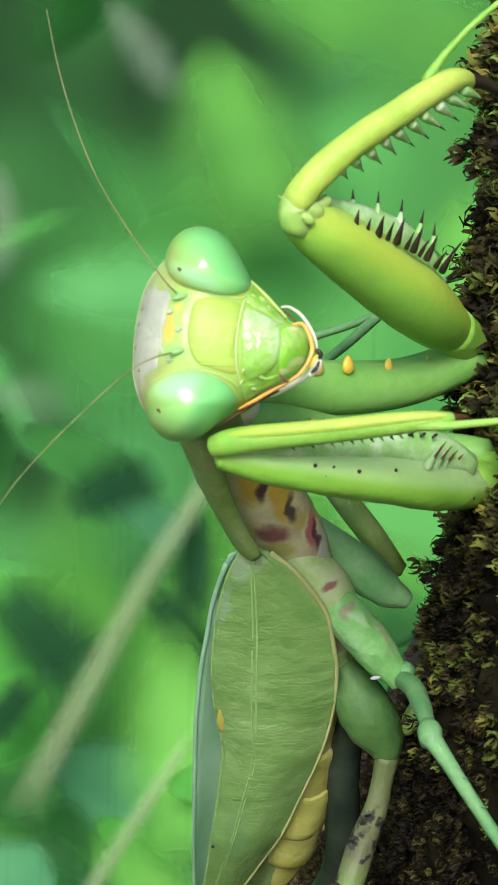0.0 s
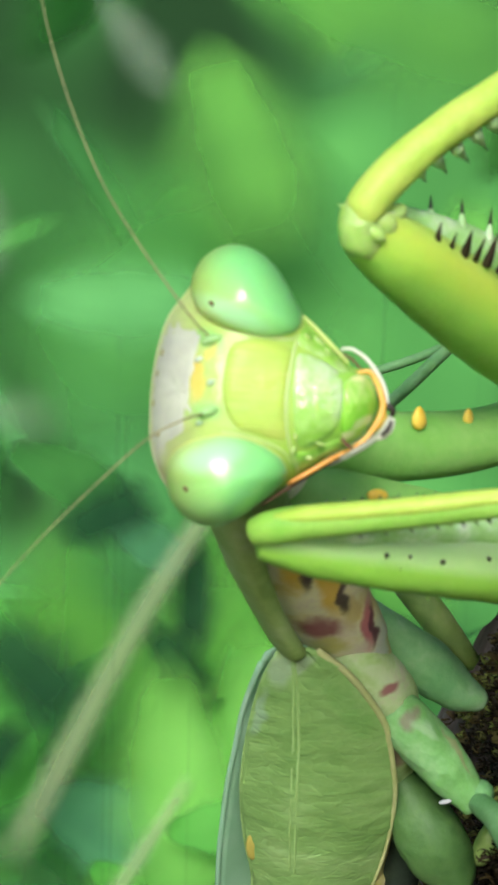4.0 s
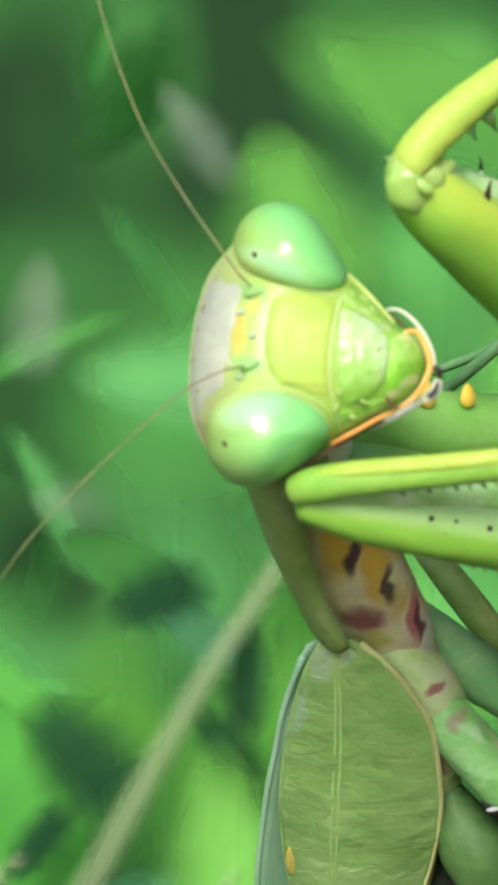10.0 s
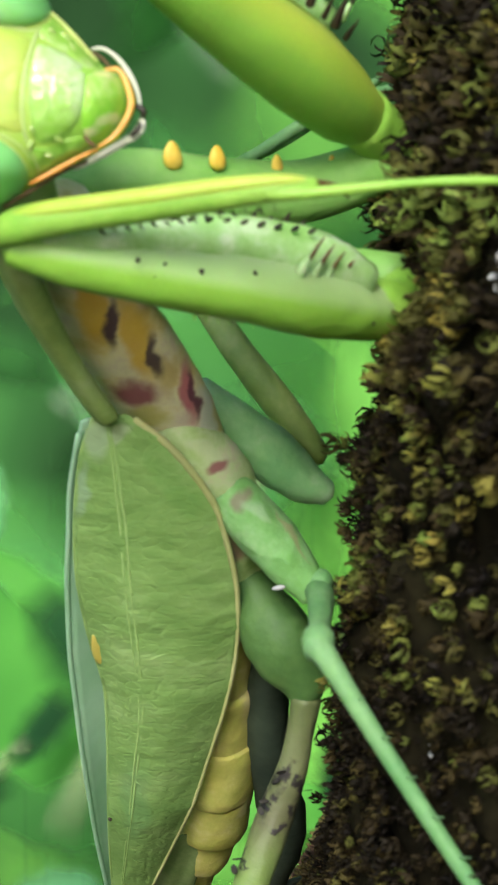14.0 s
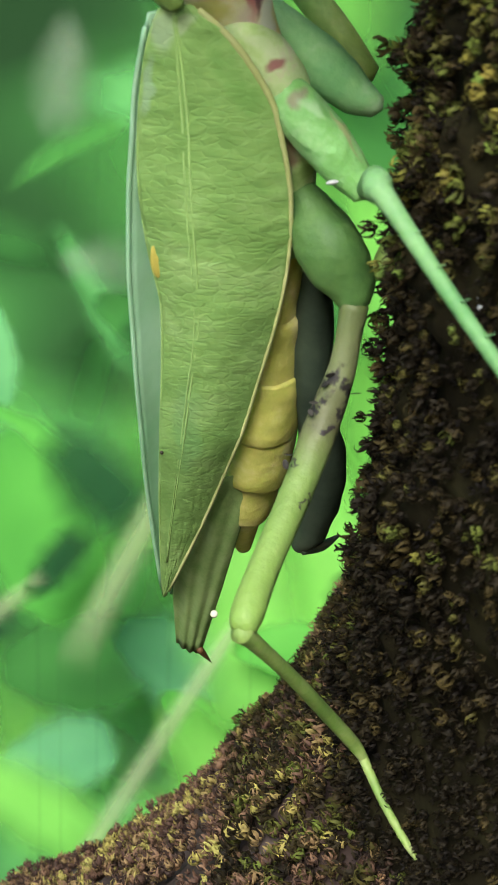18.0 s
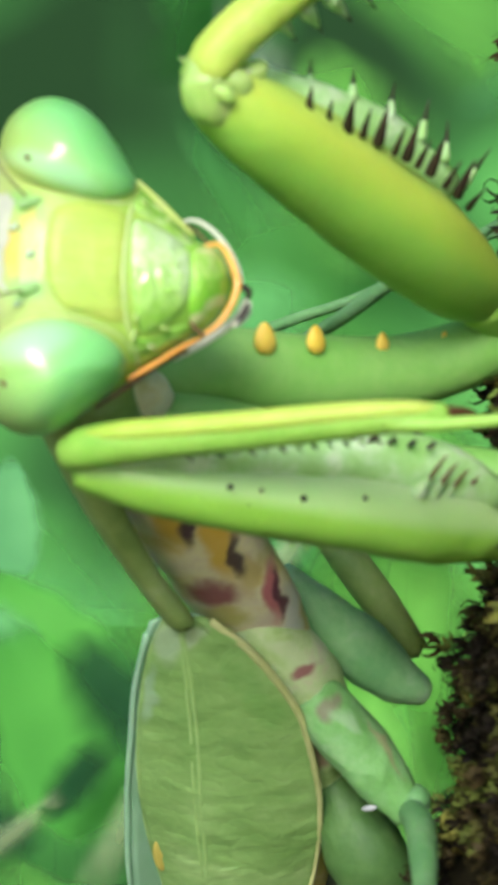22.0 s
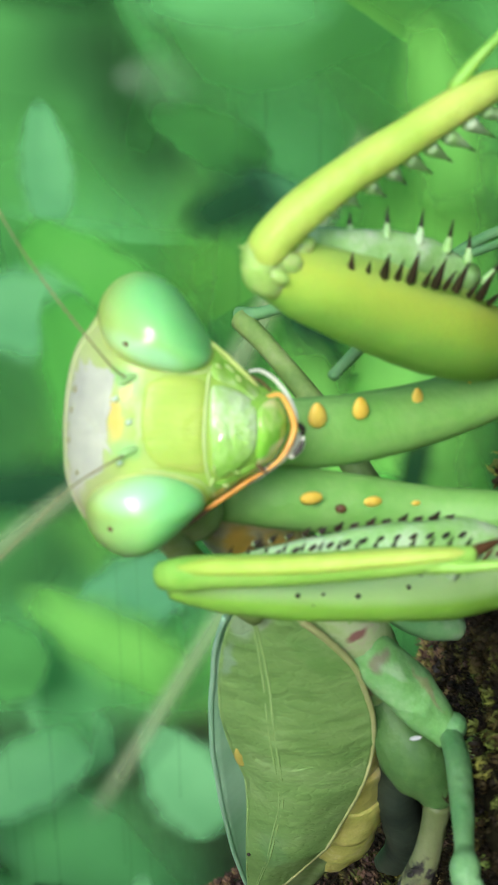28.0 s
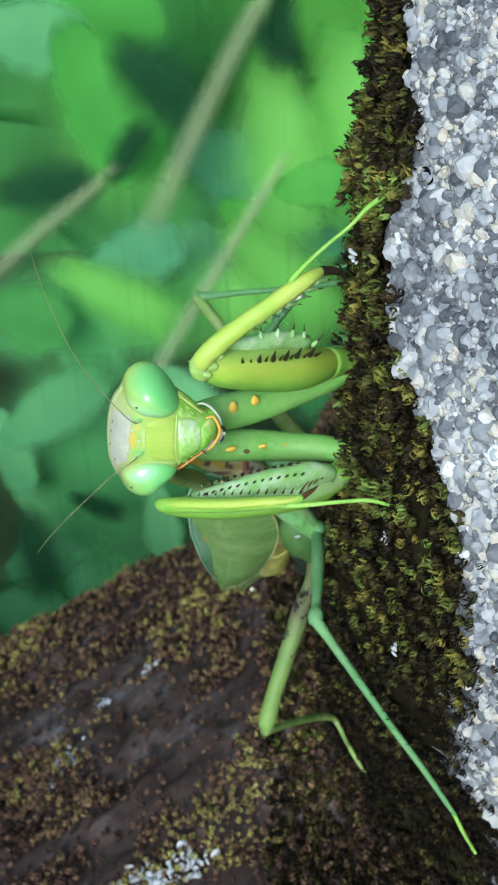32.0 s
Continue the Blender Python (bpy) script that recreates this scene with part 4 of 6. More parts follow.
    # mouth
    # a pale yellow spot, then two ovals that paint highlights on the lip
    marks(LABRUM, [(face_at(u, v, -4.6), lo, wi, tn, c, st) for u, v, lo, wi, tn, c, st in (
        (616, 648, 0.35, 0.2, -15, (0.72, 0.74, 0.30), 0.8), (600, 762, 0.35, 0.2, 35, (0.70, 0.72, 0.36), 0.8), (634, 736, 0.3, 0.16, 25, (0.66, 0.70, 0.34), 0.6))], HOFF)
    plate("labrum", [(589, 655), (604, 642), (625, 637), (646, 648), (658, 676), (660, 706), (648, 740), (627, 766), (606, 779), (590, 772), (584, 732), (588, 690)], LABRUM, 0.2, "bright green upper lip with a yellow spot and painted highlights", 0.06, 3.0)
    for name, pts, r, y, mat, lab in (
            ("labrum_rim", [(616, 637), (640, 634), (656, 654), (667, 684), (669, 706), (658, 736), (638, 764), (612, 784)], 0.11, -3.72, ORANGE, "orange rim of the lip"),
            ("mandible", [(584, 592), (606, 592), (634, 610), (658, 640), (674, 672), (680, 700)], 0.075, -3.15, CREAM, "thin cream edge of the jaw"),
            ("mandible", [(686, 722), (670, 752), (644, 774), (612, 794), (580, 812), (560, 822)], 0.12, -3.1, CREAM, "cream edge of the lower jaw"),
            ("jaw_line", [(582, 598), (604, 610), (626, 632)], 0.05, -3.3, BROWN, "dark brown line along the jaw"),
            ("jaw_line", [(586, 765), (598, 778), (610, 787)], 0.06, -4.05, BROWN, "dark notch beside the lip"),
            ("gena_rim", [(608, 788), (575, 804), (538, 826), (502, 847), (482, 858)], 0.085, -3.6, ORANGE, "orange edge of the cheek"),
            ("gena_rim", [(508, 528), (535, 554), (562, 581), (598, 618)], 0.08, -3.5, EYERIM, "yellow edge of the cheek"),
            ("gena_line", [(585, 808), (545, 828), (510, 850), (470, 876), (430, 902)], 0.07, -3.3, BROWN, "dark line under the cheek"),
            ("palp", [(668, 702), (682, 703), (691, 714), (686, 722)], 0.1, -3.35, BLACK, "dark mouth palp"),
            ("palp", [(690, 728), (686, 746), (674, 760), (662, 768)], 0.11, -3.3, CREAM, "pale mouth palp with a dark edge"),
            ("palp", [(687, 732), (680, 748), (668, 760)], 0.08, -3.55, BLACK, "dark inner edge of the palp")):
        n = len(pts) - 1
        part(name, tube([(*face_at(u, v, y), r * (0.5 + 0.5 * math.sin(math.pi * (i + 0.25) / (n + 0.5))), r * (0.5 + 0.5 * math.sin(math.pi * (i + 0.25) / (n + 0.5)))) for i, (u, v) in enumerate(pts)], 10, 4, off=HOFF), mat, head, lab)

    # ocelli and feelers
    for u, v, r in ((300, 610, 0.13), (324, 655, 0.13), (302, 736, 0.11)):
        part("ocellus", blob(on_face(u, v, 0.02), ((1, 0, 0.3), (0, 1, 0), (0, 0, 1)), (r, 0.13, r * 0.8), 14, 10, HOFF), GLASSY, head, "pale glassy ocellus")
    for base, pts in (((327, 571), [(318, 562, -5.2), (290, 534, -5.5), (247, 478, -5.6), (180, 385, -5.5), (108, 268, -5.3), (50, 130, -5.0), (10, 0, -4.6), (-20, -140, -4.2)]),
                      ((320, 713), [(308, 716, -5.2), (262, 730, -5.6), (197, 766, -5.6), (104, 850, -5.4), (0, 954, -5.0), (-90, 1055, -4.6), (-150, 1140, -4.2)])):
        part("antenna_base", blob(on_face(*base, 0.05), ((1, 0.2, 0.3), (0, 1, 0), (0, 0, 1)), (0.34, 0.13, 0.15), 12, 8, HOFF), SOCKET, head, "green socket of a feeler")
        n = len(pts)
        rows = [(*face_at(u, v, y), 0.046 - 0.026 * i / n) for i, (u, v, y) in enumerate(pts)]
        S = spline(rows, 14)
        S = [(*s[:3], s[3] * (1.0 if i % 2 else 0.72)) for i, s in enumerate(S)]
        part("antenna", tube(S, 6, 1, off=HOFF), FEELER, head, "thin brown ringed feeler")
    head.location = HOFF - BASE
    return head


def build_mantis():
    mantis = new("praying_mantis")
    mantis.location = BASE
    tagged(mantis, "large green praying mantis clinging head-up to a mossy wall", "mantis")
    head = build_head(mantis)

    # thorax
    part("neck", tube([(5.4, -1.0, 61.6, 1.1), (5.6, 0.4, 60.6, 1.05), (5.9, 1.6, 59.8, 1.1)], 14, 4), PRONOTUM, mantis, "dull green neck")
    pro = part("pronotum", tube([(4.3, -0.7, 61.2, 1.2, 0.7), (4.9, 0.9, 59.5, 1.1, 0.6), (5.7, 2.9, 57.6, 1.0, 0.5), (6.6, 4.9, 55.9, 0.95, 0.42), (7.3, 6.3, 54.75, 0.98, 0.42), (7.7, 7.1, 54.15, 1.0, 0.42)], 18, 5, up=(0.6, 0, 0.8), lump=0.06, square=2.6), PRONOTUM, mantis, "olive-green saddle-shaped neck shield")
    part("pronotum_edge", tube([(5.3, -0.3, 60.2, 0.07), (5.8, 1.9, 58.3, 0.08), (6.5, 4.0, 56.3, 0.08), (7.6, 6.2, 54.6, 0.06)], 8, 5), WINGRIM, pro, "pale edge of the neck shield")
    srows = [(6.0, 1.6, 61.2, 1.35, 1.0), (6.7, 3.6, 59.6, 1.7, 1.1), (7.8, 5.8, 57.6, 1.85, 1.1), (9.1, 8.0, 55.6, 1.85, 1.15), (10.0, 9.4, 54.2, 1.75, 1.1), (10.8, 10.6, 53.0, 1.5, 1.0)]
    ster = part("prosternum", tube(srows, 24, 6, up=(0, 0.7, 0.7), lump=0.07), STERNUM, mantis, "cream underside of the forebody with ochre bands")
    ochre, dark, purple, pink, pale = (0.60, 0.40, 0.05), (0.05, 0.028, 0.045), (0.24, 0.075, 0.09), (0.46, 0.15, 0.17), (0.56, 0.62, 0.52)
    marks(STERNUM, [((7.5, 4.0, 57.7), 1.9, 0.5, 100, ochre, 0.9), ((8.95, 5.2, 56.9), 2.0, 0.55, 108, ochre, 0.9), ((9.3, 8.0, 53.9), 0.9, 0.4, 0, (0.44, 0.42, 0.12), 0.8), ((9.9, 6.6, 55.6), 0.9, 0.3, 105, (0.50, 0.40, 0.16), 0.7),
                    ((8.1, 4.5, 57.25), 1.0, 0.27, 87, dark, 0.95), ((9.62, 5.9, 56.2), 0.85, 0.2, 96, dark, 0.9), ((8.97, 7.2, 54.75), 0.85, 0.52, 0, purple, 0.95),
                    ((10.8, 7.8, 54.9), 1.15, 0.32, 103, pink, 0.95), ((11.02, 7.9, 54.85), 1.0, 0.15, 103, (0.10, 0.035, 0.055), 0.9), ((11.55, 8.9, 54.1), 1.3, 0.26, 103, pale, 0.9)], BASE)
    marks(MESO, [((11.5, 8.9, 52.8), 0.9, 0.3, -25, (0.46, 0.56, 0.32), 0.8), ((12.06, 9.2, 52.2), 0.45, 0.27, 20, purple, 0.9), ((12.98, 9.4, 51.0), 0.5, 0.4, 60, (0.32, 0.17, 0.19), 0.9), ((12.6, 12.0, 48.9), 0.9, 0.6, 90, (0.25, 0.12, 0.10), 0.8)], BASE)
    marks(MIDCOXA, [((12.98, 9.4, 51.0), 0.45, 0.3, 60, (0.20, 0.13, 0.12), 0.7), ((15.0, 9.0, 49.7), 1.3, 0.1, -55, (0.30, 0.24, 0.14), 0.6), ((13.6, 9.0, 50.6), 0.6, 0.2, -40, (0.30, 0.44, 0.26), 0.6)], BASE)
    mrows = [(9.6, 9.3, 54.4, 0.9, 0.9), (10.8, 10.0, 53.0, 1.35, 1.25), (12.0, 11.0, 51.6, 1.4, 1.3), (12.8, 12.2, 50.0, 1.15, 1.2), (12.9, 14.4, 47.8, 1.2, 1.3), (12.9, 16.4, 45.4, 1.3, 1.4)]
    part("mesothorax", tube(mrows, 20, 5, lump=0.1), MESO, mantis, "pale greenish middle body with purple marks")

    # fore legs
    cox = part("fore_coxa", tube([(6.4, 3.2, 61.4, 0.9, 1.0), (8.5, 3.3, 62.0, 1.15, 1.25), (11.3, 4.7, 62.0, 1.2, 1.25), (14.2, 6.3, 62.3, 1.1, 1.15), (16.6, 6.8, 63.2, 1.0, 1.05), (17.9, 6.8, 63.9, 0.7, 0.8)], 18, 5), COXA, mantis, "green upper fore coxa with orange tubercles")
    for x, y, z, r in ((9.97, 2.6, 63.05, 0.42), (11.45, 3.4, 63.12, 0.37), (13.48, 5.0, 63.18, 0.27), (15.4, 5.9, 63.5, 0.15)):
        part("tubercle", blob((x, y + 0.1, z), ((-0.1, -0.3, 1), (1, 0.5, 0), (0, 1, 0.2)), (r * 1.2, r * 0.85, r * 0.65), 14, 10, egg=-0.3), TUBERCLE, cox, "raised orange-yellow tubercle")
    cox2 = part("fore_coxa", tube([(6.4, 2.6, 60.2, 0.9, 1.0), (8.5, 2.3, 60.2, 1.05, 1.1), (11.2, 3.2, 59.7, 1.1, 1.1), (14.0, 3.7, 59.3, 1.0, 1.0), (16.4, 3.2, 59.5, 0.9, 0.9), (17.9, 2.6, 59.6, 0.7, 0.7)], 18, 5), COXA, mantis, "green lower fore coxa with yellow tubercles")
    for x, y, z, r in ((9.88, 1.3, 60.55, 0.38), (12.0, 2.35, 60.15, 0.31), (13.5, 2.8, 60.0, 0.16)):
        part("tubercle", blob((x, y, z), ((1, 0.4, 0), (-0.1, -0.5, 1), (0, 1, 0.4)), (r * 1.1, r * 0.7, r * 0.5), 14, 10), TUBERCLE, cox2, "raised yellow tubercle")
    part("coxal_spot", blob((10.9, 1.9, 60.0), ((1, 0, 0), (0, 1, 0), (0, 0, 1)), (0.2, 0.12, 0.16), 10, 8), BROWN, cox2, "small brown spot")

    def arm(r):
        """Carries the raised fore leg's rows to where the knee stands."""
        w = min(1.0, max(0.0, (17.2 - r[0]) / 9.0)) if r[2] < 70.5 else 1.0
        return (r[0] + 0.22 * w, r[1] + 1.15 * w, r[2] - 0.12 * w, *r[3:])

    fem = part("fore_femur", tube([arm(r) for r in [(7.9, -4.1, 69.6, 0.78, 0.9), (8.4, -3.7, 69.3, 1.0, 1.05), (9.5, -2.8, 68.7, 1.2, 1.28), (11.4, -0.8, 67.7, 1.4, 1.5), (13.7, 1.8, 66.4, 1.5, 1.58), (15.4, 4.1, 65.4, 1.25, 1.35), (16.6, 5.8, 64.8, 0.86, 0.92)]], 22, 6, up=(0.3, 0.1, 1), lump=0.04), FEMUR, mantis, "thick green and yellow grasping thigh")
    along(FEMUR, (0.35, 0.1, 1.0), 0.0444, 0.0474, [(0.0, (0.15, 0.42, 0.05)), (0.3, (0.20, 0.46, 0.06)), (0.48, (0.32, 0.52, 0.06)), (0.75, (0.46, 0.56, 0.07)), (1.0, (0.38, 0.56, 0.12))], 0.75)
    part("trochanter", tube([(16.3, 5.4, 65.0, 1.05, 1.1), (17.2, 6.6, 64.4, 0.95, 1.05), (17.9, 7.0, 63.7, 0.7, 0.8)], 16, 4), LEG, mantis, "green joint at the thigh's base")
    part("inner_face", tube([arm(r) for r in [(9.2, -2.4, 70.0, 0.3, 0.5), (10.8, -1.2, 69.6, 0.45, 0.62), (12.8, 0.8, 69.0, 0.5, 0.66), (14.8, 2.8, 67.9, 0.4, 0.5)]], 16, 6, lump=0.15), INNER, fem, "pale whitish-green inner face")
    outer = [(10.5, -3.0, 69.3), (11.05, -2.6, 69.25), (11.6, -2.2, 69.15), (12.05, -1.9, 69.05), (12.5, -1.5, 68.9), (13.0, -1.0, 68.7), (13.35, -0.7, 68.6), (13.7, -0.3, 68.45), (14.1, 0.2, 68.3), (14.6, 0.8, 68.0), (15.0, 1.4, 67.8), (15.4, 2.0, 67.5)]
    outer = [arm(p) for p in outer]
    for i, p in enumerate(outer):
        h = (0.68 if i % 2 == 0 else 0.4) * (1.2 if 2 < i < 11 else 0.9)
        lean = 0.05 + 0.035 * i
        part("spine", spine((p[0], p[1] + 0.25, p[2] - 0.25), (p[0] + lean, p[1] - 0.35, p[2] + h), 0.17 if i % 2 == 0 else 0.11, (0, -0.03, 0.02)), BLACK, fem)
    for r, t in (((10.5, -1.5, 70.0), (10.4, -1.7, 70.85)), ((11.7, -0.6, 69.85), (11.6, -0.8, 70.85)), ((12.8, 0.4, 69.5), (12.8, 0.2, 70.65)), ((13.8, 1.4, 69.1), (13.95, 1.2, 70.2)), ((14.6, 2.2, 68.6), (14.6, 2.0, 69.7)), ((15.2, 2.4, 67.9), (15.9, 2.0, 69.0))):
        r, t = Vector(arm(r)), Vector(arm(t))
        part("spine_base", spine(r, r + (t - r) * 0.75, 0.17), INNER, fem)
        part("spine", spine(r + (t - r) * 0.35, t, 0.085), BLACK, fem)
    knee = part("knee", tube([arm(r) for r in [(8.7, -3.6, 69.2, 0.5, 0.6), (8.05, -4.2, 69.35, 0.72, 0.8), (7.75, -4.5, 69.75, 0.66, 0.7), (7.95, -4.6, 70.3, 0.5, 0.55)]], 18, 6, lump=0.14), KNEE, mantis, "glassy pale green knee joint")
    for c, ax, r in (((8.55, -4.45, 69.75), (0.6, 0.3, -0.4), (0.52, 0.4, 0.3)), ((8.9, -3.9, 70.1), (0.8, 0.2, 0.4), (0.5, 0.3, 0.28)), ((7.6, -4.7, 69.5), (0.2, 0.2, 1), (0.42, 0.3, 0.3)), ((8.3, -4.95, 69.4), (1, 0.3, -0.5), (0.34, 0.22, 0.2))):
        A = Vector(ax).normalized()
        B = A.cross(Vector((0, 1, 0))).normalized()
        part("knee_lobe", blob(arm(c), (A, B, A.cross(B)), r, 14, 10), KNEE, knee, "swollen glassy lobe of the knee")
    part("knee_tooth", spine(arm((7.35, -4.6, 70.1)), arm((7.05, -4.75, 70.25)), 0.1), KNEE, knee)
    tib = part("fore_tibia", tube([arm(r) for r in [(7.75, -4.6, 69.75, 0.45, 0.5), (7.95, -4.7, 70.3, 0.56, 0.64), (8.6, -4.6, 71.2, 0.62, 0.66), (9.9, -4.4, 72.5, 0.58, 0.62), (11.7, -3.8, 73.9, 0.55, 0.6), (13.6, -3.0, 75.3, 0.5, 0.56), (14.5, -2.2, 75.7, 0.42, 0.45), (15.2, -1.2, 75.7, 0.26, 0.3)]], 18, 6, lump=0.05), TIBIA, mantis, "yellow-green grasping shin with a row of spines")
    part("claw", tube([arm(r) for r in [(15.0, -1.5, 75.75, 0.34), (15.8, -1.0, 75.7, 0.28), (16.6, -0.4, 75.3, 0.19), (17.0, 0.0, 74.5, 0.03)]], 10, 4), BLACK, tib, "hooked end, its shade painted dark claw")
    roots = [(9.5, -4.2, 71.6), (10.1, -4.0, 71.95), (10.7, -3.9, 72.35), (11.3, -3.7, 72.85), (11.8, -3.6, 73.25), (12.4, -3.4, 73.65), (12.9, -3.2, 74.05), (13.5, -3.0, 74.5), (14.0, -2.6, 74.9), (14.6, -2.2, 75.3)]
    tips = [(9.85, -3.5, 71.3), (10.5, -3.3, 71.65), (11.2, -3.1, 72.05), (11.8, -2.9, 72.5), (12.5, -2.7, 72.9), (13.1, -2.5, 73.3), (13.75, -2.3, 73.7), (14.35, -2.0, 74.15), (15.0, -1.6, 74.6), (15.55, -1.2, 75.1)]
    for r, t in zip(roots, tips):
        r, t = Vector(arm(r)), Vector(arm(t))
        part("spine", spine(r, r + (t - r) * 1.2, 0.26), INNER, tib, "pale spine")
        part("spine_tip", spine(r + (t - r) * 0.7, r + (t - r) * 1.42, 0.085), BLACK, tib, "black spine tip")
    back = Matrix.Rotation(radians(-10), 4, Vector((-67, 79, 44.6)).normalized())
    pivot = Vector((8.0, -4.6, 70.0))
    foot = [arm((*(pivot + back @ (Vector(p) - pivot)), r)) for p, r in (((13.4, -2.3, 74.6), 0.24), ((14.2, -2.2, 75.6), 0.17), ((15.6, -1.8, 76.9), 0.14), ((17.1, -1.2, 78.0), 0.13), ((18.1, -1.0, 79.1), 0.16), ((18.9, -1.0, 79.8), 0.17), ((19.6, -1.0, 80.3), 0.1))]
    part("tarsus", tube(foot, 10, 4), LEG, tib, "thin green foot reaching the wall")

    fem2 = part("fore_femur", tube([(5.6, -4.1, 59.5, 0.5, 0.55), (6.2, -4.0, 59.4, 0.6, 0.66), (7.8, -3.7, 59.2, 0.75, 0.84), (10.3, -3.0, 59.0, 0.95, 1.02), (12.9, -1.9, 58.8, 1.1, 1.16), (15.1, -0.4, 58.5, 1.15, 1.2), (16.7, 1.0, 58.3, 0.95, 1.0), (17.9, 2.2, 58.2, 0.65, 0.7)], 24, 6, lump=0.07), THIGH, mantis, "folded green grasping thigh")
    part("inner_face", tube([(6.6, -4.2, 59.8, 0.35, 0.4), (9.0, -3.6, 60.0, 0.55, 0.7), (12.0, -2.3, 60.05, 0.78, 0.95), (14.8, -0.8, 59.8, 0.78, 0.95), (16.6, 0.4, 59.2, 0.6, 0.7)], 16, 5, lump=0.12), INNER, fem2, "pale whitish-green inner face")
    for x, y, z, r in ((9.5, -4.42, 59.35, 0.085), (10.3, -4.1, 59.3, 0.06), (11.4, -3.75, 59.15, 0.09), (13.0, -2.95, 59.2, 0.1), (14.1, -2.25, 59.25, 0.09), (10.0, -4.0, 58.9, 0.06), (16.9, -0.1, 57.9, 0.07)):
        part("dark_dot", blob((x, y, z), ((1, 0, 0), (0, 1, 0), (0, 0, 1)), (r, r * 0.8, r), 8, 6), BLACK, fem2)
    for i in range(13):
        q = i / 12
        p = Vector((8.1 + 6.2 * q, -3.3 + 2.5 * q, 60.6 + 0.22 * math.sin(2.6 * q)))
        s = (0.12 + 0.12 * q) * (1.0 if i % 2 else 0.6)
        part("spine", spine(p, p + Vector((0.28 * s + 0.14, -1.4 * s, 2.1 * s)), 0.11 + 0.06 * q), BLACK, fem2)
        part("spine_base", blob(p, ((1, 0.4, 0), (0, 1, 0.3), (0, 0, 1)), (0.11, 0.1, 0.11), 8, 6), INNER, fem2)
        p = Vector((8.3 + 6.4 * q, -4.0 + 2.4 * q, 60.35 + 0.2 * math.sin(2.6 * q)))
        part("dark_dot", blob(p + Vector((0, -0.25, 0.2)), ((1, 0.3, 0.5), (0, 1, 0), (0, 0, 1)), (0.16, 0.1, 0.09), 8, 6), BLACK, fem2)
    for i in range(4):
        p = Vector((14.5 + 0.4 * i, -2.2 + 0.5 * i, 59.5 - 0.06 * i))
        d = Vector((0.45 - 0.05 * i, -0.3, 0.95 - 0.14 * i))
        part("spine_base", spine(p - d * 0.2, p + d * 0.75, 0.2), INNER, fem2, "pale spine base")
        part("spine", spine(p + d * 0.2, p + d * 1.05 + Vector((0.12, 0, 0)), 0.11), BROWN, fem2, "brown-tipped heavy spine")
    for i in range(16):
        q = i / 15
        p = Vector((11.2 + 5.4 * q, -2.4 + 3.0 * q, 57.75 - 0.25 * q))
        part("serration", spine(p + Vector((0, 0, 0.12)), p + Vector((0.05, -0.1, -0.12)), 0.06), LEG, fem2)
    part("trochanter", tube([(16.8, 1.1, 58.4, 0.9, 0.95), (17.7, 2.0, 58.6, 0.9, 0.95), (18.1, 2.5, 59.4, 0.7, 0.75)], 16, 4), LEG, mantis, "green joint at the folded thigh's base")
    tib2 = part("fore_tibia", tube([(5.3, -4.5, 59.85, 0.4, 0.45), (5.9, -4.95, 60.1, 0.52, 0.55), (7.0, -5.35, 60.4, 0.5, 0.54), (9.4, -6.0, 60.85, 0.47, 0.5), (11.9, -6.45, 61.35, 0.44, 0.47), (13.6, -6.65, 61.65, 0.38, 0.4), (14.6, -6.45, 61.75, 0.24, 0.28)], 18, 6), LEG, mantis, "green shin with a yellow stripe folded on its thigh")
    part("yellow_stripe", tube([(5.9, -5.12, 60.36, 0.3, 0.24), (7.0, -5.54, 60.64, 0.4, 0.3), (9.4, -6.19, 61.07, 0.4, 0.3), (11.9, -6.62, 61.55, 0.37, 0.28), (13.6, -6.78, 61.82, 0.3, 0.22), (14.4, -6.6, 61.88, 0.12, 0.1)], 16, 6), TIBIA, tib2, "yellow ridge along the shin")
    part("claw", tube([(14.5, -6.4, 61.75, 0.22), (15.0, -5.9, 61.8, 0.16), (15.4, -5.3, 61.75, 0.1), (15.65, -4.7, 61.6, 0.03)], 10, 4), BROWN, tib2, "brown hooked end claw")
    for i in range(14):
        q = i / 13
        p = Vector((7.3 + 7.0 * q, -5.25 - 1.05 * q, 60.75 + 1.2 * q - 0.25 * q * q))
        d = Vector((0.14 + 0.2 * q, 0.42 + 0.4 * q, 0.3 - 0.05 * q))
        part("spine", spine(p, p + d * 0.7, 0.1), INNER, tib2)
        part("spine_tip", spine(p + d * 0.4, p + d, 0.06 + 0.02 * q), BLACK, tib2)
        p = Vector((8.4 + 5.0 * q, -5.5 - 0.9 * q, 60.15 + 0.95 * q))
        part("spine", spine(p, p + Vector((0.16, 0.2, -0.16)), 0.06), INNER if i % 2 else BLACK, tib2)
    part("fore_tarsus", tube([(13.2, -6.75, 61.45, 0.26), (14.2, -6.9, 61.5, 0.2), (15.5, -7.0, 61.7, 0.16), (17.4, -7.1, 62.0, 0.14), (18.9, -7.2, 62.15, 0.15), (20.4, -7.9, 62.2, 0.1)], 10, 4), LEG, mantis, "thin green foot reaching the wall")

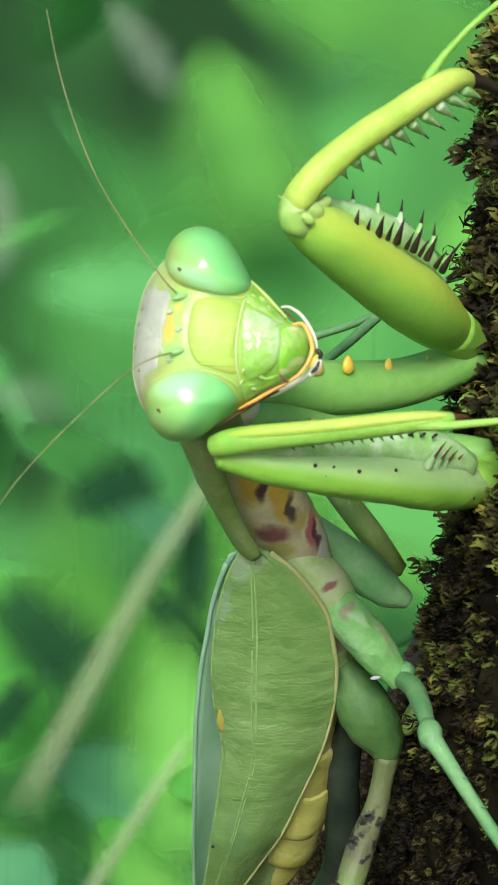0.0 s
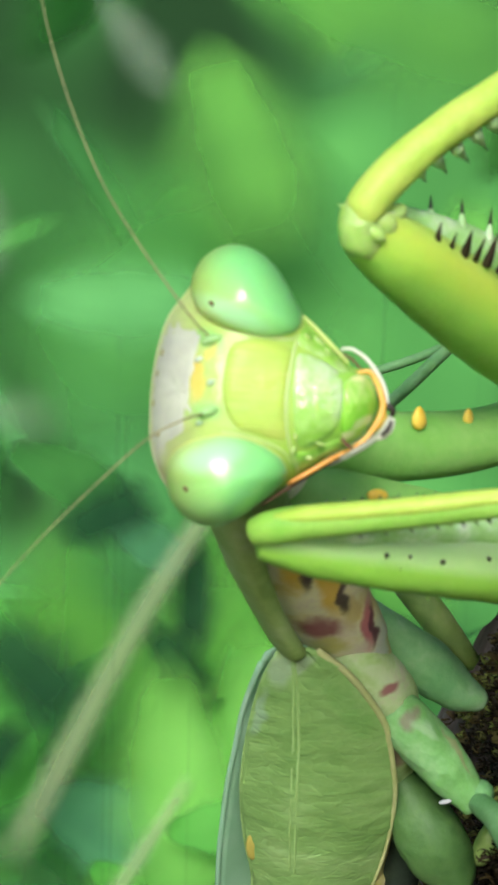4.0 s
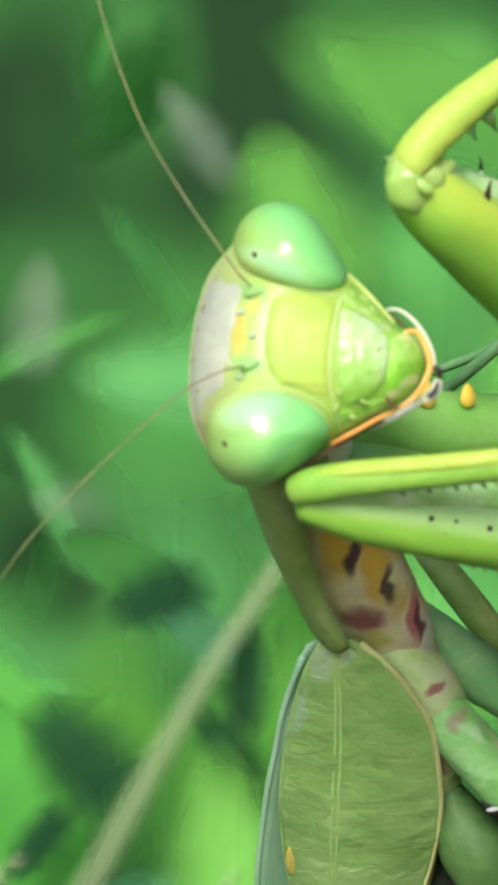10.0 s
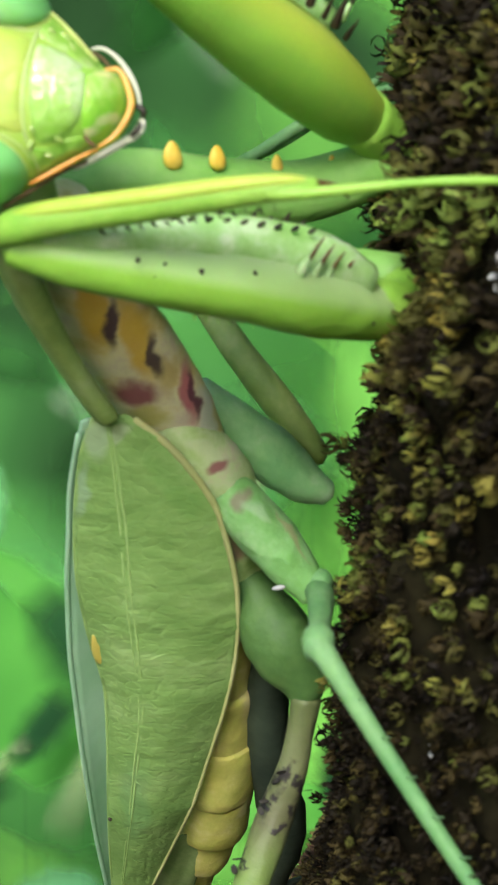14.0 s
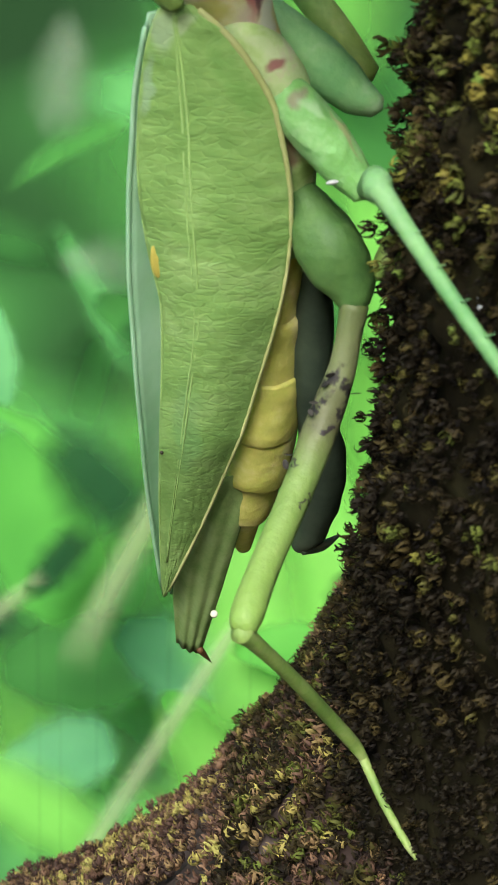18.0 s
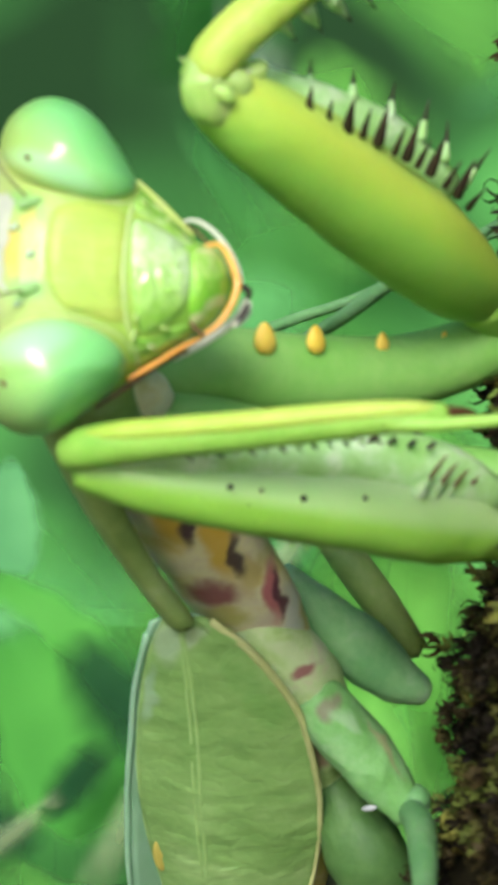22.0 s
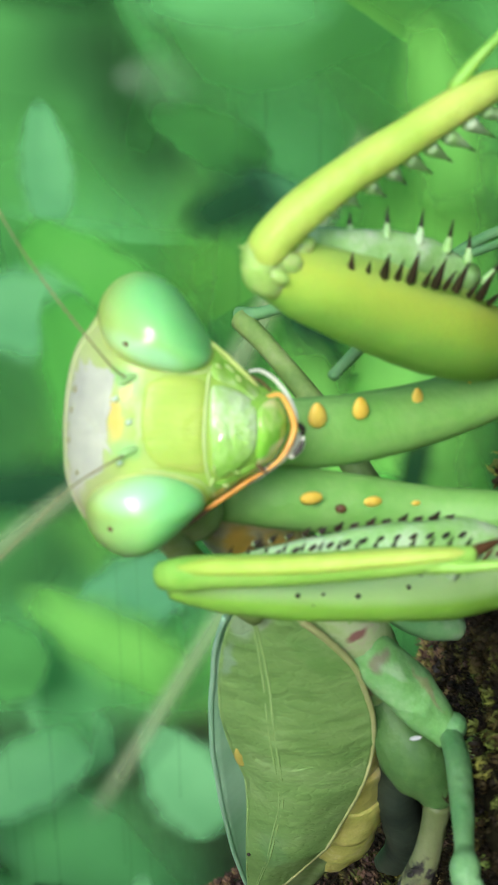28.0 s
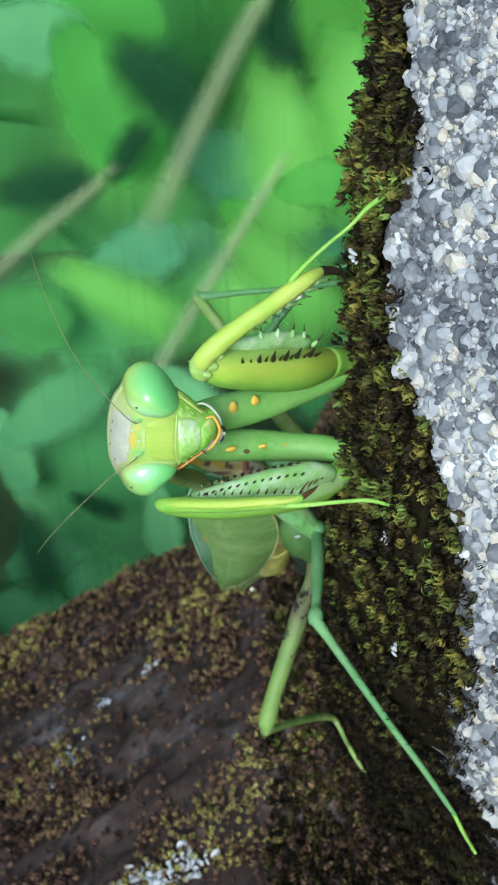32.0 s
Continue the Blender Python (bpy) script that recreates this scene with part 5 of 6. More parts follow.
    # wings and abdomen
    right = [(0.0, 8.6, 7.4, 54.0), (0.04, 9.8, 7.8, 53.3), (0.1, 11.0, 8.6, 52.1), (0.18, 12.2, 9.8, 50.4), (0.3, 13.0, 11.9, 47.5), (0.4, 13.2, 13.4, 45.5), (0.52, 13.0, 15.6, 42.5), (0.7, 11.7, 20.5, 36.5), (0.87, 10.0, 26.3, 31.1), (1.0, 8.35, 31.5, 26.7)]
    left = [(0.0, 7.6, 7.2, 54.0), (0.04, 7.2, 7.6, 53.4), (0.1, 6.9, 8.6, 52.0), (0.18, 6.7, 10.1, 50.0), (0.3, 6.75, 12.3, 47.0), (0.4, 7.2, 14.2, 44.6), (0.52, 7.95, 16.2, 41.9), (0.7, 7.95, 22.0, 35.1), (0.87, 8.0, 27.6, 30.2), (1.0, 8.2, 31.5, 26.7)]

    def wing(u, v, lift=0.0):
        u = u ** 1.15
        a, b = Vector(lerp_rows(left, u)), Vector(lerp_rows(right, u))
        p = a.lerp(b, v)
        arch = math.sin(math.pi * v) * (0.9 * math.sin(math.pi * min(1.0, u * 1.1)) + 0.1)
        p += Vector((-0.1, -0.75, -0.5)) * arch
        p += Vector((0, -0.7, -0.6)) * (0.05 * noise.noise(Vector((u * 60, v * 9, 0.3))) + 0.05 * noise.noise(Vector((u * 130, v * 26, 5))) + lift)
        return p

    marks(WINGMAT, [((7.6, 7.4, 53.0), 0.9, 0.5, 80, (0.40, 0.54, 0.34), 0.7), ((8.4, 7.6, 53.2), 0.5, 0.25, 40, (0.44, 0.56, 0.34), 0.7), ((7.0, 9.0, 50.8), 1.2, 0.25, 85, (0.34, 0.50, 0.34), 0.6),
                    ((10.6, 8.6, 51.2), 1.6, 0.5, -50, (0.16, 0.36, 0.08), 0.5), ((9.3, 20.0, 36.0), 5.0, 0.7, 88, (0.15, 0.32, 0.12), 0.5)], BASE, 0.5, 500)
    w = part("forewing", sheet(wing, 110, 28, 0.12), WINGMAT, mantis, "broad leaf-like green forewing with fine net of veins")
    part("wing_margin", tube([(*wing(q, 1.0), 0.1 + 0.1 * max(0, 0.5 - q), 0.15) for q in np.linspace(0.02, 0.99, 16)], 8, 4), WINGRIM, w, "cream front margin of the wing")
    part("wing_margin", tube([(*wing(q, 0.0), 0.06, 0.08) for q in np.linspace(0.03, 0.99, 14)], 8, 4), WINGPALE, w, "pale rear margin of the wing")
    for vv in (0.325, 0.365):
        part("wing_vein", tube([(*wing(q, vv + 0.02 * math.sin(4 * q) - 0.34 * q * q * vv, 0.05), 0.065 - 0.03 * q, 0.05) for q in np.linspace(0.03, 0.93, 14)], 8, 4), WINGPALE, w, "raised long vein")
    rng = np.random.RandomState(3)
    for i in range(46):
        q = 0.08 + 0.78 * i / 45
        v0 = 0.36 - 0.12 * q * q
        slant = 0.02 + 0.05 * rng.uniform()
        pts = [wing(q + slant * s * 0.6 + 0.005 * rng.normal(), v0 + (0.97 - v0) * s, 0.02 * rng.normal() - 0.005) for s in (0.02, 0.2, 0.4, 0.6, 0.8, 0.98)]
        part("cross_vein", tube([(*p, 0.035, 0.03) for p in pts], 6, 2), WINGMAT, w)
    part("wing_spot", blob(wing(0.47, 0.05, 0.02), ((0.1, 0.6, -0.8), (1, 0, 0), (0, 0.8, 0.6)), (0.9, 0.26, 0.08), 14, 10), STIGMA, w, "yellow stigma spot")
    part("wing_dot", blob(wing(0.73, 0.03, 0.12), ((1, 0, 0), (0, 1, 0), (0, 0, 1)), (0.09, 0.09, 0.1), 8, 6), BLACK, w, "tiny black dot")

    def wing2(u, v):
        a = Vector(lerp_rows([(0, 7.0, 7.7, 53.6), (0.08, 6.55, 9.6, 51.6), (0.3, 6.3, 13.4, 46.8), (0.45, 6.35, 15.8, 43.6), (0.65, 6.75, 20.0, 38.6), (0.85, 7.3, 26.0, 32.6), (1, 8.15, 32.2, 26.7)], u))
        b = Vector(lerp_rows([(0, 9, 8.6, 53.6), (0.3, 9.4, 14.6, 46.0), (0.65, 9.2, 21.5, 38.0), (1, 8.6, 32.3, 26.6)], u))
        return a.lerp(b, v) + Vector((0, 0.7, 0.55)) * (0.5 * math.sin(math.pi * v))

    w2 = part("forewing", sheet(wing2, 50, 8, 0.12), BACKWING, mantis, "pale blue-green second forewing showing behind")
    part("wing_margin", tube([(*wing2(q, 0.0), 0.12, 0.14) for q in np.linspace(0.02, 0.99, 12)], 8, 4), BACKWING, w2)

    def hindwing(u, v):
        a = Vector(lerp_rows([(0, 8.8, 25, 33.5), (0.6, 8.6, 33.0, 27.0), (1, 8.9, 36.7, 23.2)], u))
        b = Vector(lerp_rows([(0, 12.8, 24.0, 34.6), (0.35, 12.1, 26.6, 31.8), (0.7, 11.2, 32.2, 27.0), (1, 10.3, 37.3, 22.6)], u))
        p = a.lerp(b, v)
        return p + Vector((0, -0.7, -0.6)) * (0.06 * math.sin(v * 22 + 2 * u) * (0.4 + u) + 0.3 * math.sin(math.pi * v))

    hw = part("hindwing", sheet(hindwing, 20, 40, 0.07), MEMBRANE, mantis, "pleated olive hind wing tip")
    part("wing_fray", spine((10.2, 36.6, 22.9), (10.9, 38.0, 21.9), 0.2), BROWN, hw)
    part("wing_speck", blob((10.9, 33.0, 25.6), ((1, 0, 0), (0, 1, 0), (0, 0, 1)), (0.2, 0.14, 0.22), 8, 6), CREAM, hw)
    rows = [(12.4, 16.6, 45.0), (12.5, 18.8, 42.2), (12.6, 21.0, 39.6), (12.6, 23.2, 37.0), (12.5, 25.6, 34.6), (12.1, 28.0, 32.4)]
    for i in range(5):
        a, b = Vector(rows[i]), Vector(rows[i + 1])
        r = (1.4, 1.6, 1.75, 1.7, 1.4)[i]
        part("abdomen_segment", tube([(*a.lerp(b, -0.1), r * 0.98, r * 1.02), (*a.lerp(b, 0.2), r, r * 1.05), (*a.lerp(b, 0.85), r * 1.02, r * 1.07), (*a.lerp(b, 1.08), r * 0.98, r * 1.03)], 20, 4, lump=0.06), ABDOMEN, mantis, "yellowish plump abdomen segment")
    part("abdomen_tip", tube([(12.1, 27.8, 32.5, 1.0), (12.0, 29.8, 30.8, 0.85), (12.2, 31.0, 29.6, 0.4)], 14, 4), ABDOMEN, mantis, "narrow abdomen end")

    # middle and hind legs
    mc = part("mid_coxa", tube([(11.9, 10.9, 51.8, 0.5, 0.6), (12.8, 10.4, 50.8, 0.95, 1.0), (14.0, 10.6, 49.6, 1.28, 1.05), (15.0, 10.6, 48.5, 1.05, 0.95), (15.7, 10.4, 47.8, 0.66, 0.7), (16.0, 10.4, 47.5, 0.6, 0.62)], 20, 6, lump=0.1), MIDCOXA, mantis, "plump green middle coxa")
    part("speck", blob((14.6, 9.5, 47.75), ((1, 0, 0.2), (0, 1, 0), (0, 0, 1)), (0.26, 0.12, 0.1), 8, 6), LICHEN, mc, "white debris speck")
    part("mid_trochanter", blob((16.15, 10.4, 47.9), ((0, -1, 0.2), (1, 0, 0), (0, 0.2, 1)), (0.75, 0.55, 0.58), 14, 10), PALE_LEG, mantis)
    part("mid_femur", tube([(16.05, 10.1, 47.6, 0.46), (16.1, 7.0, 47.9, 0.5), (16.0, 3.6, 47.8, 0.44), (15.9, 1.2, 47.6, 0.36), (15.85, 0.2, 47.5, 0.55), (15.85, -0.4, 47.2, 0.5)], 14, 5), PALE_LEG, mantis, "pale green middle thigh pointing at the viewer")
    part("mid_tibia", tube([(15.8, -0.2, 47.4, 0.48), (16.6, -0.7, 46.4, 0.36), (18.4, -1.6, 44.0, 0.3), (21.0, -3.1, 40.7, 0.27), (23.6, -4.6, 37.6, 0.24), (25.2, -5.7, 35.6, 0.2), (26.0, -6.2, 34.6, 0.16)], 12, 5), PALE_LEG, mantis, "long thin pale green middle shin")
    for i in range(9):
        q = (i + 1) / 10
        p = Vector((16.2, -0.5, 46.9)).lerp(Vector((25, -5.5, 36)), q)
        part("hair", spine(p, p + Vector((0.3, -0.5, 0.15)), 0.05), PALE_LEG, mantis)
    part("mid_tarsus", tube([(25.9, -6.1, 34.7, 0.17), (26.6, -7.4, 33.9, 0.15), (27.3, -9.0, 33.6, 0.12)], 8, 4), LEG, mantis, "thin foot pressed to the wall")
    part("mid_coxa", tube([(11.0, 11.4, 55.0, 0.4, 0.5), (12.3, 11.6, 53.9, 0.72, 0.8), (13.9, 12.1, 52.6, 0.98, 1.08), (15.2, 12.6, 51.6, 0.95, 0.9), (16.3, 12.9, 51.1, 0.7, 0.5)], 20, 6, lump=0.1), TEAL, mantis, "blue-green far middle coxa")
    part("mid_femur", tube([(15.9, 13.6, 52.4, 0.5, 0.55), (14.4, 13.6, 54.2, 0.6, 0.66), (12.6, 14.4, 56.2, 0.6, 0.64), (10.4, 16.8, 58.8, 0.5, 0.54), (8.2, 19.6, 60.6, 0.42, 0.46), (6.8, 21.4, 61.5, 0.5, 0.52)], 14, 5), HINDLEG, mantis, "olive far middle thigh")
    part("mid_tibia", tube([(6.7, 21.6, 61.6, 0.4), (7.8, 20.8, 62.0, 0.28), (10.5, 18.8, 63.4, 0.22), (13.2, 17.0, 64.6, 0.2), (16.0, 14.2, 66.4, 0.18), (18.3, 12.0, 68.0, 0.15)], 10, 5), PALE_LEG, mantis, "thin far middle shin")
    part("mid_tarsus", tube([(10.6, 9.2, 62.6, 0.22), (12.4, 12.2, 63.8, 0.26), (14.6, 14.6, 65.6, 0.26), (16.6, 15.6, 66.8, 0.22), (18.4, 15.8, 67.4, 0.16)], 10, 4), PALE_LEG, mantis, "pale green far leg end")
    part("hind_coxa", tube([(13.0, 14.0, 47.8, 0.6, 0.7), (13.9, 13.6, 46.6, 1.0, 1.05), (14.8, 13.3, 45.2, 1.35, 1.45), (15.7, 13.4, 43.9, 1.05, 1.2), (16.1, 13.4, 42.8, 0.6, 0.62)], 20, 6, lump=0.1), SHADEGREEN, mantis, "plump green hind coxa, underside shade in its dark colour")
    part("hind_trochanter", blob((17.3, 13.6, 45.0), ((0.3, 0, 1), (1, 0, 0), (0, 1, 0)), (1.1, 0.55, 0.6), 14, 10), HINDLEG, mantis, "ochre joint beside the wall")
    hrows = [(16.05, 13.3, 42.9, 0.62), (15.9, 13.5, 41.4, 0.55), (15.7, 13.7, 39.9, 0.62), (15.1, 13.9, 37.7, 0.76), (14.2, 12.7, 34.9, 0.7), (13.1, 10.7, 32.1, 0.66), (12.5, 9.2, 30.3, 0.7), (12.4, 8.8, 29.7, 0.55)]
    along(HINDFEMUR, (0, 0, 1), 0.0095, 0.0232, [(0.0, (0.20, 0.33, 0.07)), (0.45, (0.16, 0.24, 0.07)), (0.6, (0.10, 0.09, 0.055)), (0.8, (0.14, 0.15, 0.08)), (1.0, (0.08, 0.10, 0.04))], 0.85)
    hf = part("hind_femur", tube(hrows, 16, 6), HINDFEMUR, mantis, "olive hind thigh with black crusty marks")
    crust = (0.018, 0.014, 0.018)
    marks(HINDFEMUR, [(c, lo, wi, tn, crust, 0.95) for c, lo, wi, tn in (((15.3, 13.0, 39.7), 0.6, 0.3, 60), ((16.1, 13.0, 39.3), 0.5, 0.25, 100), ((14.7, 13.2, 38.5), 0.6, 0.22, 70), ((15.3, 13.0, 37.6), 0.3, 0.2, 30), ((13.9, 12.4, 36.4), 0.5, 0.14, 70),
                      ((13.5, 12.2, 35.4), 0.3, 0.12, 80), ((16.0, 13.2, 38.2), 0.35, 0.15, 90), ((14.6, 12.4, 34.6), 0.16, 0.1, 20))], BASE, 0.6, 1600)
    rng = np.random.RandomState(12)
    for x, y, z in ((15.05, 13.1, 39.5), (15.25, 13.0, 39.9), (14.55, 13.0, 38.3), (14.65, 13.0, 38.7), (13.75, 12.3, 36.5), (13.65, 12.2, 36.1), (16.35, 13.2, 39.2)):
        part("black_crust", blob((x, y, z), (rng.normal(size=3), rng.normal(size=3), rng.normal(size=3)), (0.2, 0.14, 0.12), 8, 6), DUSK, hf)
    part("hind_tibia", tube([(12.3, 8.7, 29.6, 0.5), (12.9, 9.6, 29.0, 0.36), (14.6, 12.8, 27.0, 0.32), (16.6, 16.6, 24.4, 0.33), (17.8, 18.4, 22.9, 0.32), (18.5, 19.0, 21.9, 0.2)], 12, 5), HINDLEG, mantis, "thin green hind shin")
    part("hind_tarsus", tube([(18.3, 18.9, 22.2, 0.24), (19.2, 18.2, 20.6, 0.21), (19.9, 17.4, 19.6, 0.2), (20.5, 16.9, 18.8, 0.18), (20.95, 16.8, 18.2, 0.1)], 10, 4), HINDLEG, mantis, "jointed green hind foot")
    dk = part("hind_femur", tube([(14.4, 17.0, 44.2, 0.5, 0.7), (14.5, 18.4, 42.4, 0.9, 1.0), (14.7, 20.6, 39.6, 1.05, 1.1), (15.3, 23.2, 36.8, 1.0, 1.1), (15.9, 26.0, 34.0, 1.05, 1.1), (15.6, 29.0, 31.2, 0.8, 0.9), (15.0, 30.4, 30.0, 0.45, 0.5)], 16, 6, lump=0.12), SHADELEG, mantis, "crusted far hind thigh, its shade painted dark")
    part("hook", tube([(15.2, 30.2, 30.0, 0.5), (16.2, 30.2, 30.1, 0.3), (17.0, 30.0, 30.7, 0.08)], 10, 4), SHADELEG, dk, "hooked end, its shade painted dark")
    return mantis, head, tib


# ---- the greenery behind ----
def leaf_mesh(length, width, seed, mat, name="leaf"):
    rng = np.random.RandomState(seed)
    nu, nv = 16, 10
    verts, faces, uvs = [], [], []
    cup, bend, wob = rng.uniform(0.02, 0.1), rng.uniform(-0.1, 0.2), rng.uniform(0, 6)
    for i in range(nu + 1):
        u = i / nu
        half = width / 2 * (math.sin(math.pi * u ** 0.8) ** 0.75 if 0 < u < 1 else 0.0)
        half *= 1 + 0.05 * math.sin(u * 30 + wob)
        for j in range(nv + 1):
            v = 2 * j / nv - 1
            verts.append((half * v, length * u, cup * abs(v) * half + bend * length * u * u - 0.03 * length * math.sin(5 * u + wob) * abs(v)))
            uvs.append((max(abs(v), abs(2 * u - 1) ** 2.0), u))
    for i in range(nu):
        for j in range(nv):
            a = i * (nv + 1) + j
            faces.append((a, a + 1, a + nv + 2, a + nv + 1))
    me = bpy.data.meshes.new(name)
    me.from_pydata(verts, [], faces)
    lay = me.uv_layers.new(name="UVMap")
    for lp in me.loops:
        lay.data[lp.index].uv = uvs[lp.vertex_index]
    me.shade_smooth()
    me.materials.append(mat)
    return me


def soft_stem(rows, mat, name, parent=None):
    """A flat blurred stem: a ribbon whose rim thins away, bent along its rows (metres)."""
    S = spline(rows, 6)
    verts, faces, uvs = [], [], []
    for i, s in enumerate(S):
        for j in range(7):
            v = j / 3 - 1
            t = np.array(S[min(i + 1, len(S) - 1)][:3]) - np.array(S[max(i - 1, 0)][:3])
            side = np.cross(t, (0, 1, 0.3))
            side /= np.linalg.norm(side) + 1e-9
            p = np.array(s[:3]) + side * s[3] * v + np.array((0, -1, 0)) * s[3] * 0.5 * (1 - v * v)
            verts.append(tuple(p))
            uvs.append((max(abs(v), abs(2 * i / (len(S) - 1) - 1) ** 5), i / len(S)))
    for i in range(len(S) - 1):
        for j in range(6):
            a = i * 7 + j
            faces.append((a, a + 1, a + 8, a + 7))
    me = bpy.data.meshes.new(name)
    me.from_pydata(verts, [], faces)
    lay = me.uv_layers.new(name="UVMap")
    for lp in me.loops:
        lay.data[lp.index].uv = uvs[lp.vertex_index]
    me.shade_smooth()
    me.materials.append(mat)
    ob = new(name, me)
    if parent is not None:
        ob.parent = parent
    return ob


MESHES = {}


def leaf_of(mat, seed):
    key = (mat.name, seed % 5)
    if key not in MESHES:
        MESHES[key] = leaf_mesh(1.0, (0.62, 0.75, 0.5, 0.85, 0.58)[seed % 5], seed % 5 + 1, mat)
    return MESHES[key]


def shrub(x, y, height, count, spread, mat, size, seed, label):
    """A low plant: a stem from the ground and soft leaves round it."""
    rng = np.random.RandomState(seed)
    ob = new("shrub")
    ob.location = (x, y, -0.32)
    tagged(ob, label, "shrub", "plants behind the wall")
    top = height + 0.32
    soft_stem([(0, 0, 0, 0.0005), (0.01 * rng.normal(), 0.01, top * 0.5, 0.0005), (0.015 * rng.normal(), 0.0, top, 0.0004)], STEM_GREEN, "stem", ob)
    for i in range(count):
        z = top - (i / count) * min(top * 0.9, 0.34) + 0.01 * rng.normal()
        a = i * 2.4 + rng.uniform(-0.4, 0.4)
        s = size * rng.uniform(0.7, 1.25)
        lf = new("leaf", leaf_of(mat, rng.randint(50)))
        lf.parent = ob
        m = Matrix.Translation((math.cos(a) * spread * rng.uniform(0.1, 0.8), math.sin(a) * spread * 0.5 * rng.uniform(0.1, 0.8), z))
        m = m @ Euler((radians(rng.uniform(5, 75)), radians(rng.uniform(-35, 35)), a - math.pi / 2 + rng.uniform(-0.5, 0.5))).to_matrix().to_4x4()
        lf.matrix_basis = m @ Matrix.Scale(s, 4)
    return ob


def single_leaf(x, y, z, size, roll, tilt, turn, mat, seed, label):
    """A leaf on its own long stalk, placed where it shows behind the animal."""
    ob = new("leaf_shoot")
    ob.location = (x, y, -0.32)
    tagged(ob, label, "leaf", "leaf shoots behind the wall")
    soft_stem([(0.01, 0.02, 0.0, 0.0004), (0.006, 0.015, (z + 0.32) * 0.6, 0.0004), (0, 0.004, z + 0.32, 0.0004)], STEM_GREEN, "stalk", ob)
    lf = new("blade", leaf_of(mat, seed))
    lf.parent = ob
    m = Matrix.Translation((0, 0, z + 0.32)) @ Euler((radians(tilt), radians(roll), radians(turn)), "ZYX").to_matrix().to_4x4()
    lf.matrix_basis = m @ Matrix.Scale(size * 1.35, 4) @ Matrix.Translation((0, -0.5, 0))
    return ob


def build_ground():
    bm = bmesh.new()
    n = 40
    vs = [[bm.verts.new((x := 40 * (i / n * 2 - 1) ** 3 * 10, (y := 40 * (j / n * 2 - 1) ** 3 * 10), -0.32 + 0.02 * noise.noise(Vector((x, y, 0))))) for j in range(n + 1)] for i in range(n + 1)]
    for i in range(n):
        for j in range(n):
            bm.faces.new((vs[i][j], vs[i + 1][j], vs[i + 1][j + 1], vs[i][j + 1]))
    ob = part("ground", bm, GROUND)
    return tagged(ob, "shaded ground with dark leaf litter", "ground", kind="structure")


def build_backdrop():
    """The far wood behind the plants: a curved green sheet painted with soft lit and shaded patches."""
    m = bpy.data.materials.new("painted_far_wood")
    m.use_nodes = True
    n, l = m.node_tree.nodes, m.node_tree.links
    tc = n.new("ShaderNodeTexCoord")
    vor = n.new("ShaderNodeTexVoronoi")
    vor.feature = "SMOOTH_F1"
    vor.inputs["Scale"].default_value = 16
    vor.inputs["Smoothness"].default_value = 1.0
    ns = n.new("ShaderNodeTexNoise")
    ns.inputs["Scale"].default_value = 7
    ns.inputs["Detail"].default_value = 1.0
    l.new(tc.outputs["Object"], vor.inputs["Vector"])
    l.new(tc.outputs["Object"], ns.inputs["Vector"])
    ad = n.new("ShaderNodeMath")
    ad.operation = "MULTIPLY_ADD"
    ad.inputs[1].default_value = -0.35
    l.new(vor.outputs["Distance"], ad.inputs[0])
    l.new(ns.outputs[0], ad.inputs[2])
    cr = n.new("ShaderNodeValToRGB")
    # ramp from painted dark gaps up to painted bright foliage
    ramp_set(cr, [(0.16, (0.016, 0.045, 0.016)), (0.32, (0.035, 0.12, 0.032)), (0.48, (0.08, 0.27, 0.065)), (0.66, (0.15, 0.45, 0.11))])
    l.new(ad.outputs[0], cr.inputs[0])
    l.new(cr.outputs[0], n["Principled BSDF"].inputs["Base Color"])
    n["Principled BSDF"].inputs["Roughness"].default_value = 0.9
    n["Principled BSDF"].inputs["Specular IOR Level"].default_value = 0.05
    verts, faces = [], []
    na, nz = 24, 8
    for i in range(na + 1):
        a = radians(-75 + 150 * i / na)
        for j in range(nz + 1):
            verts.append((0.9 * math.sin(a), 0.9 * math.cos(a) - 0.1, -0.4 + 1.5 * j / nz))
    for i in range(na):
        for j in range(nz):
            a = i * (nz + 1) + j
            faces.append((a, a + 1, a + nz + 2, a + nz + 1))
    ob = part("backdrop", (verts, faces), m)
    return tagged(ob, "sheet painted with blurred green wood and its dark gaps, behind the plants", "backdrop", kind="structure")


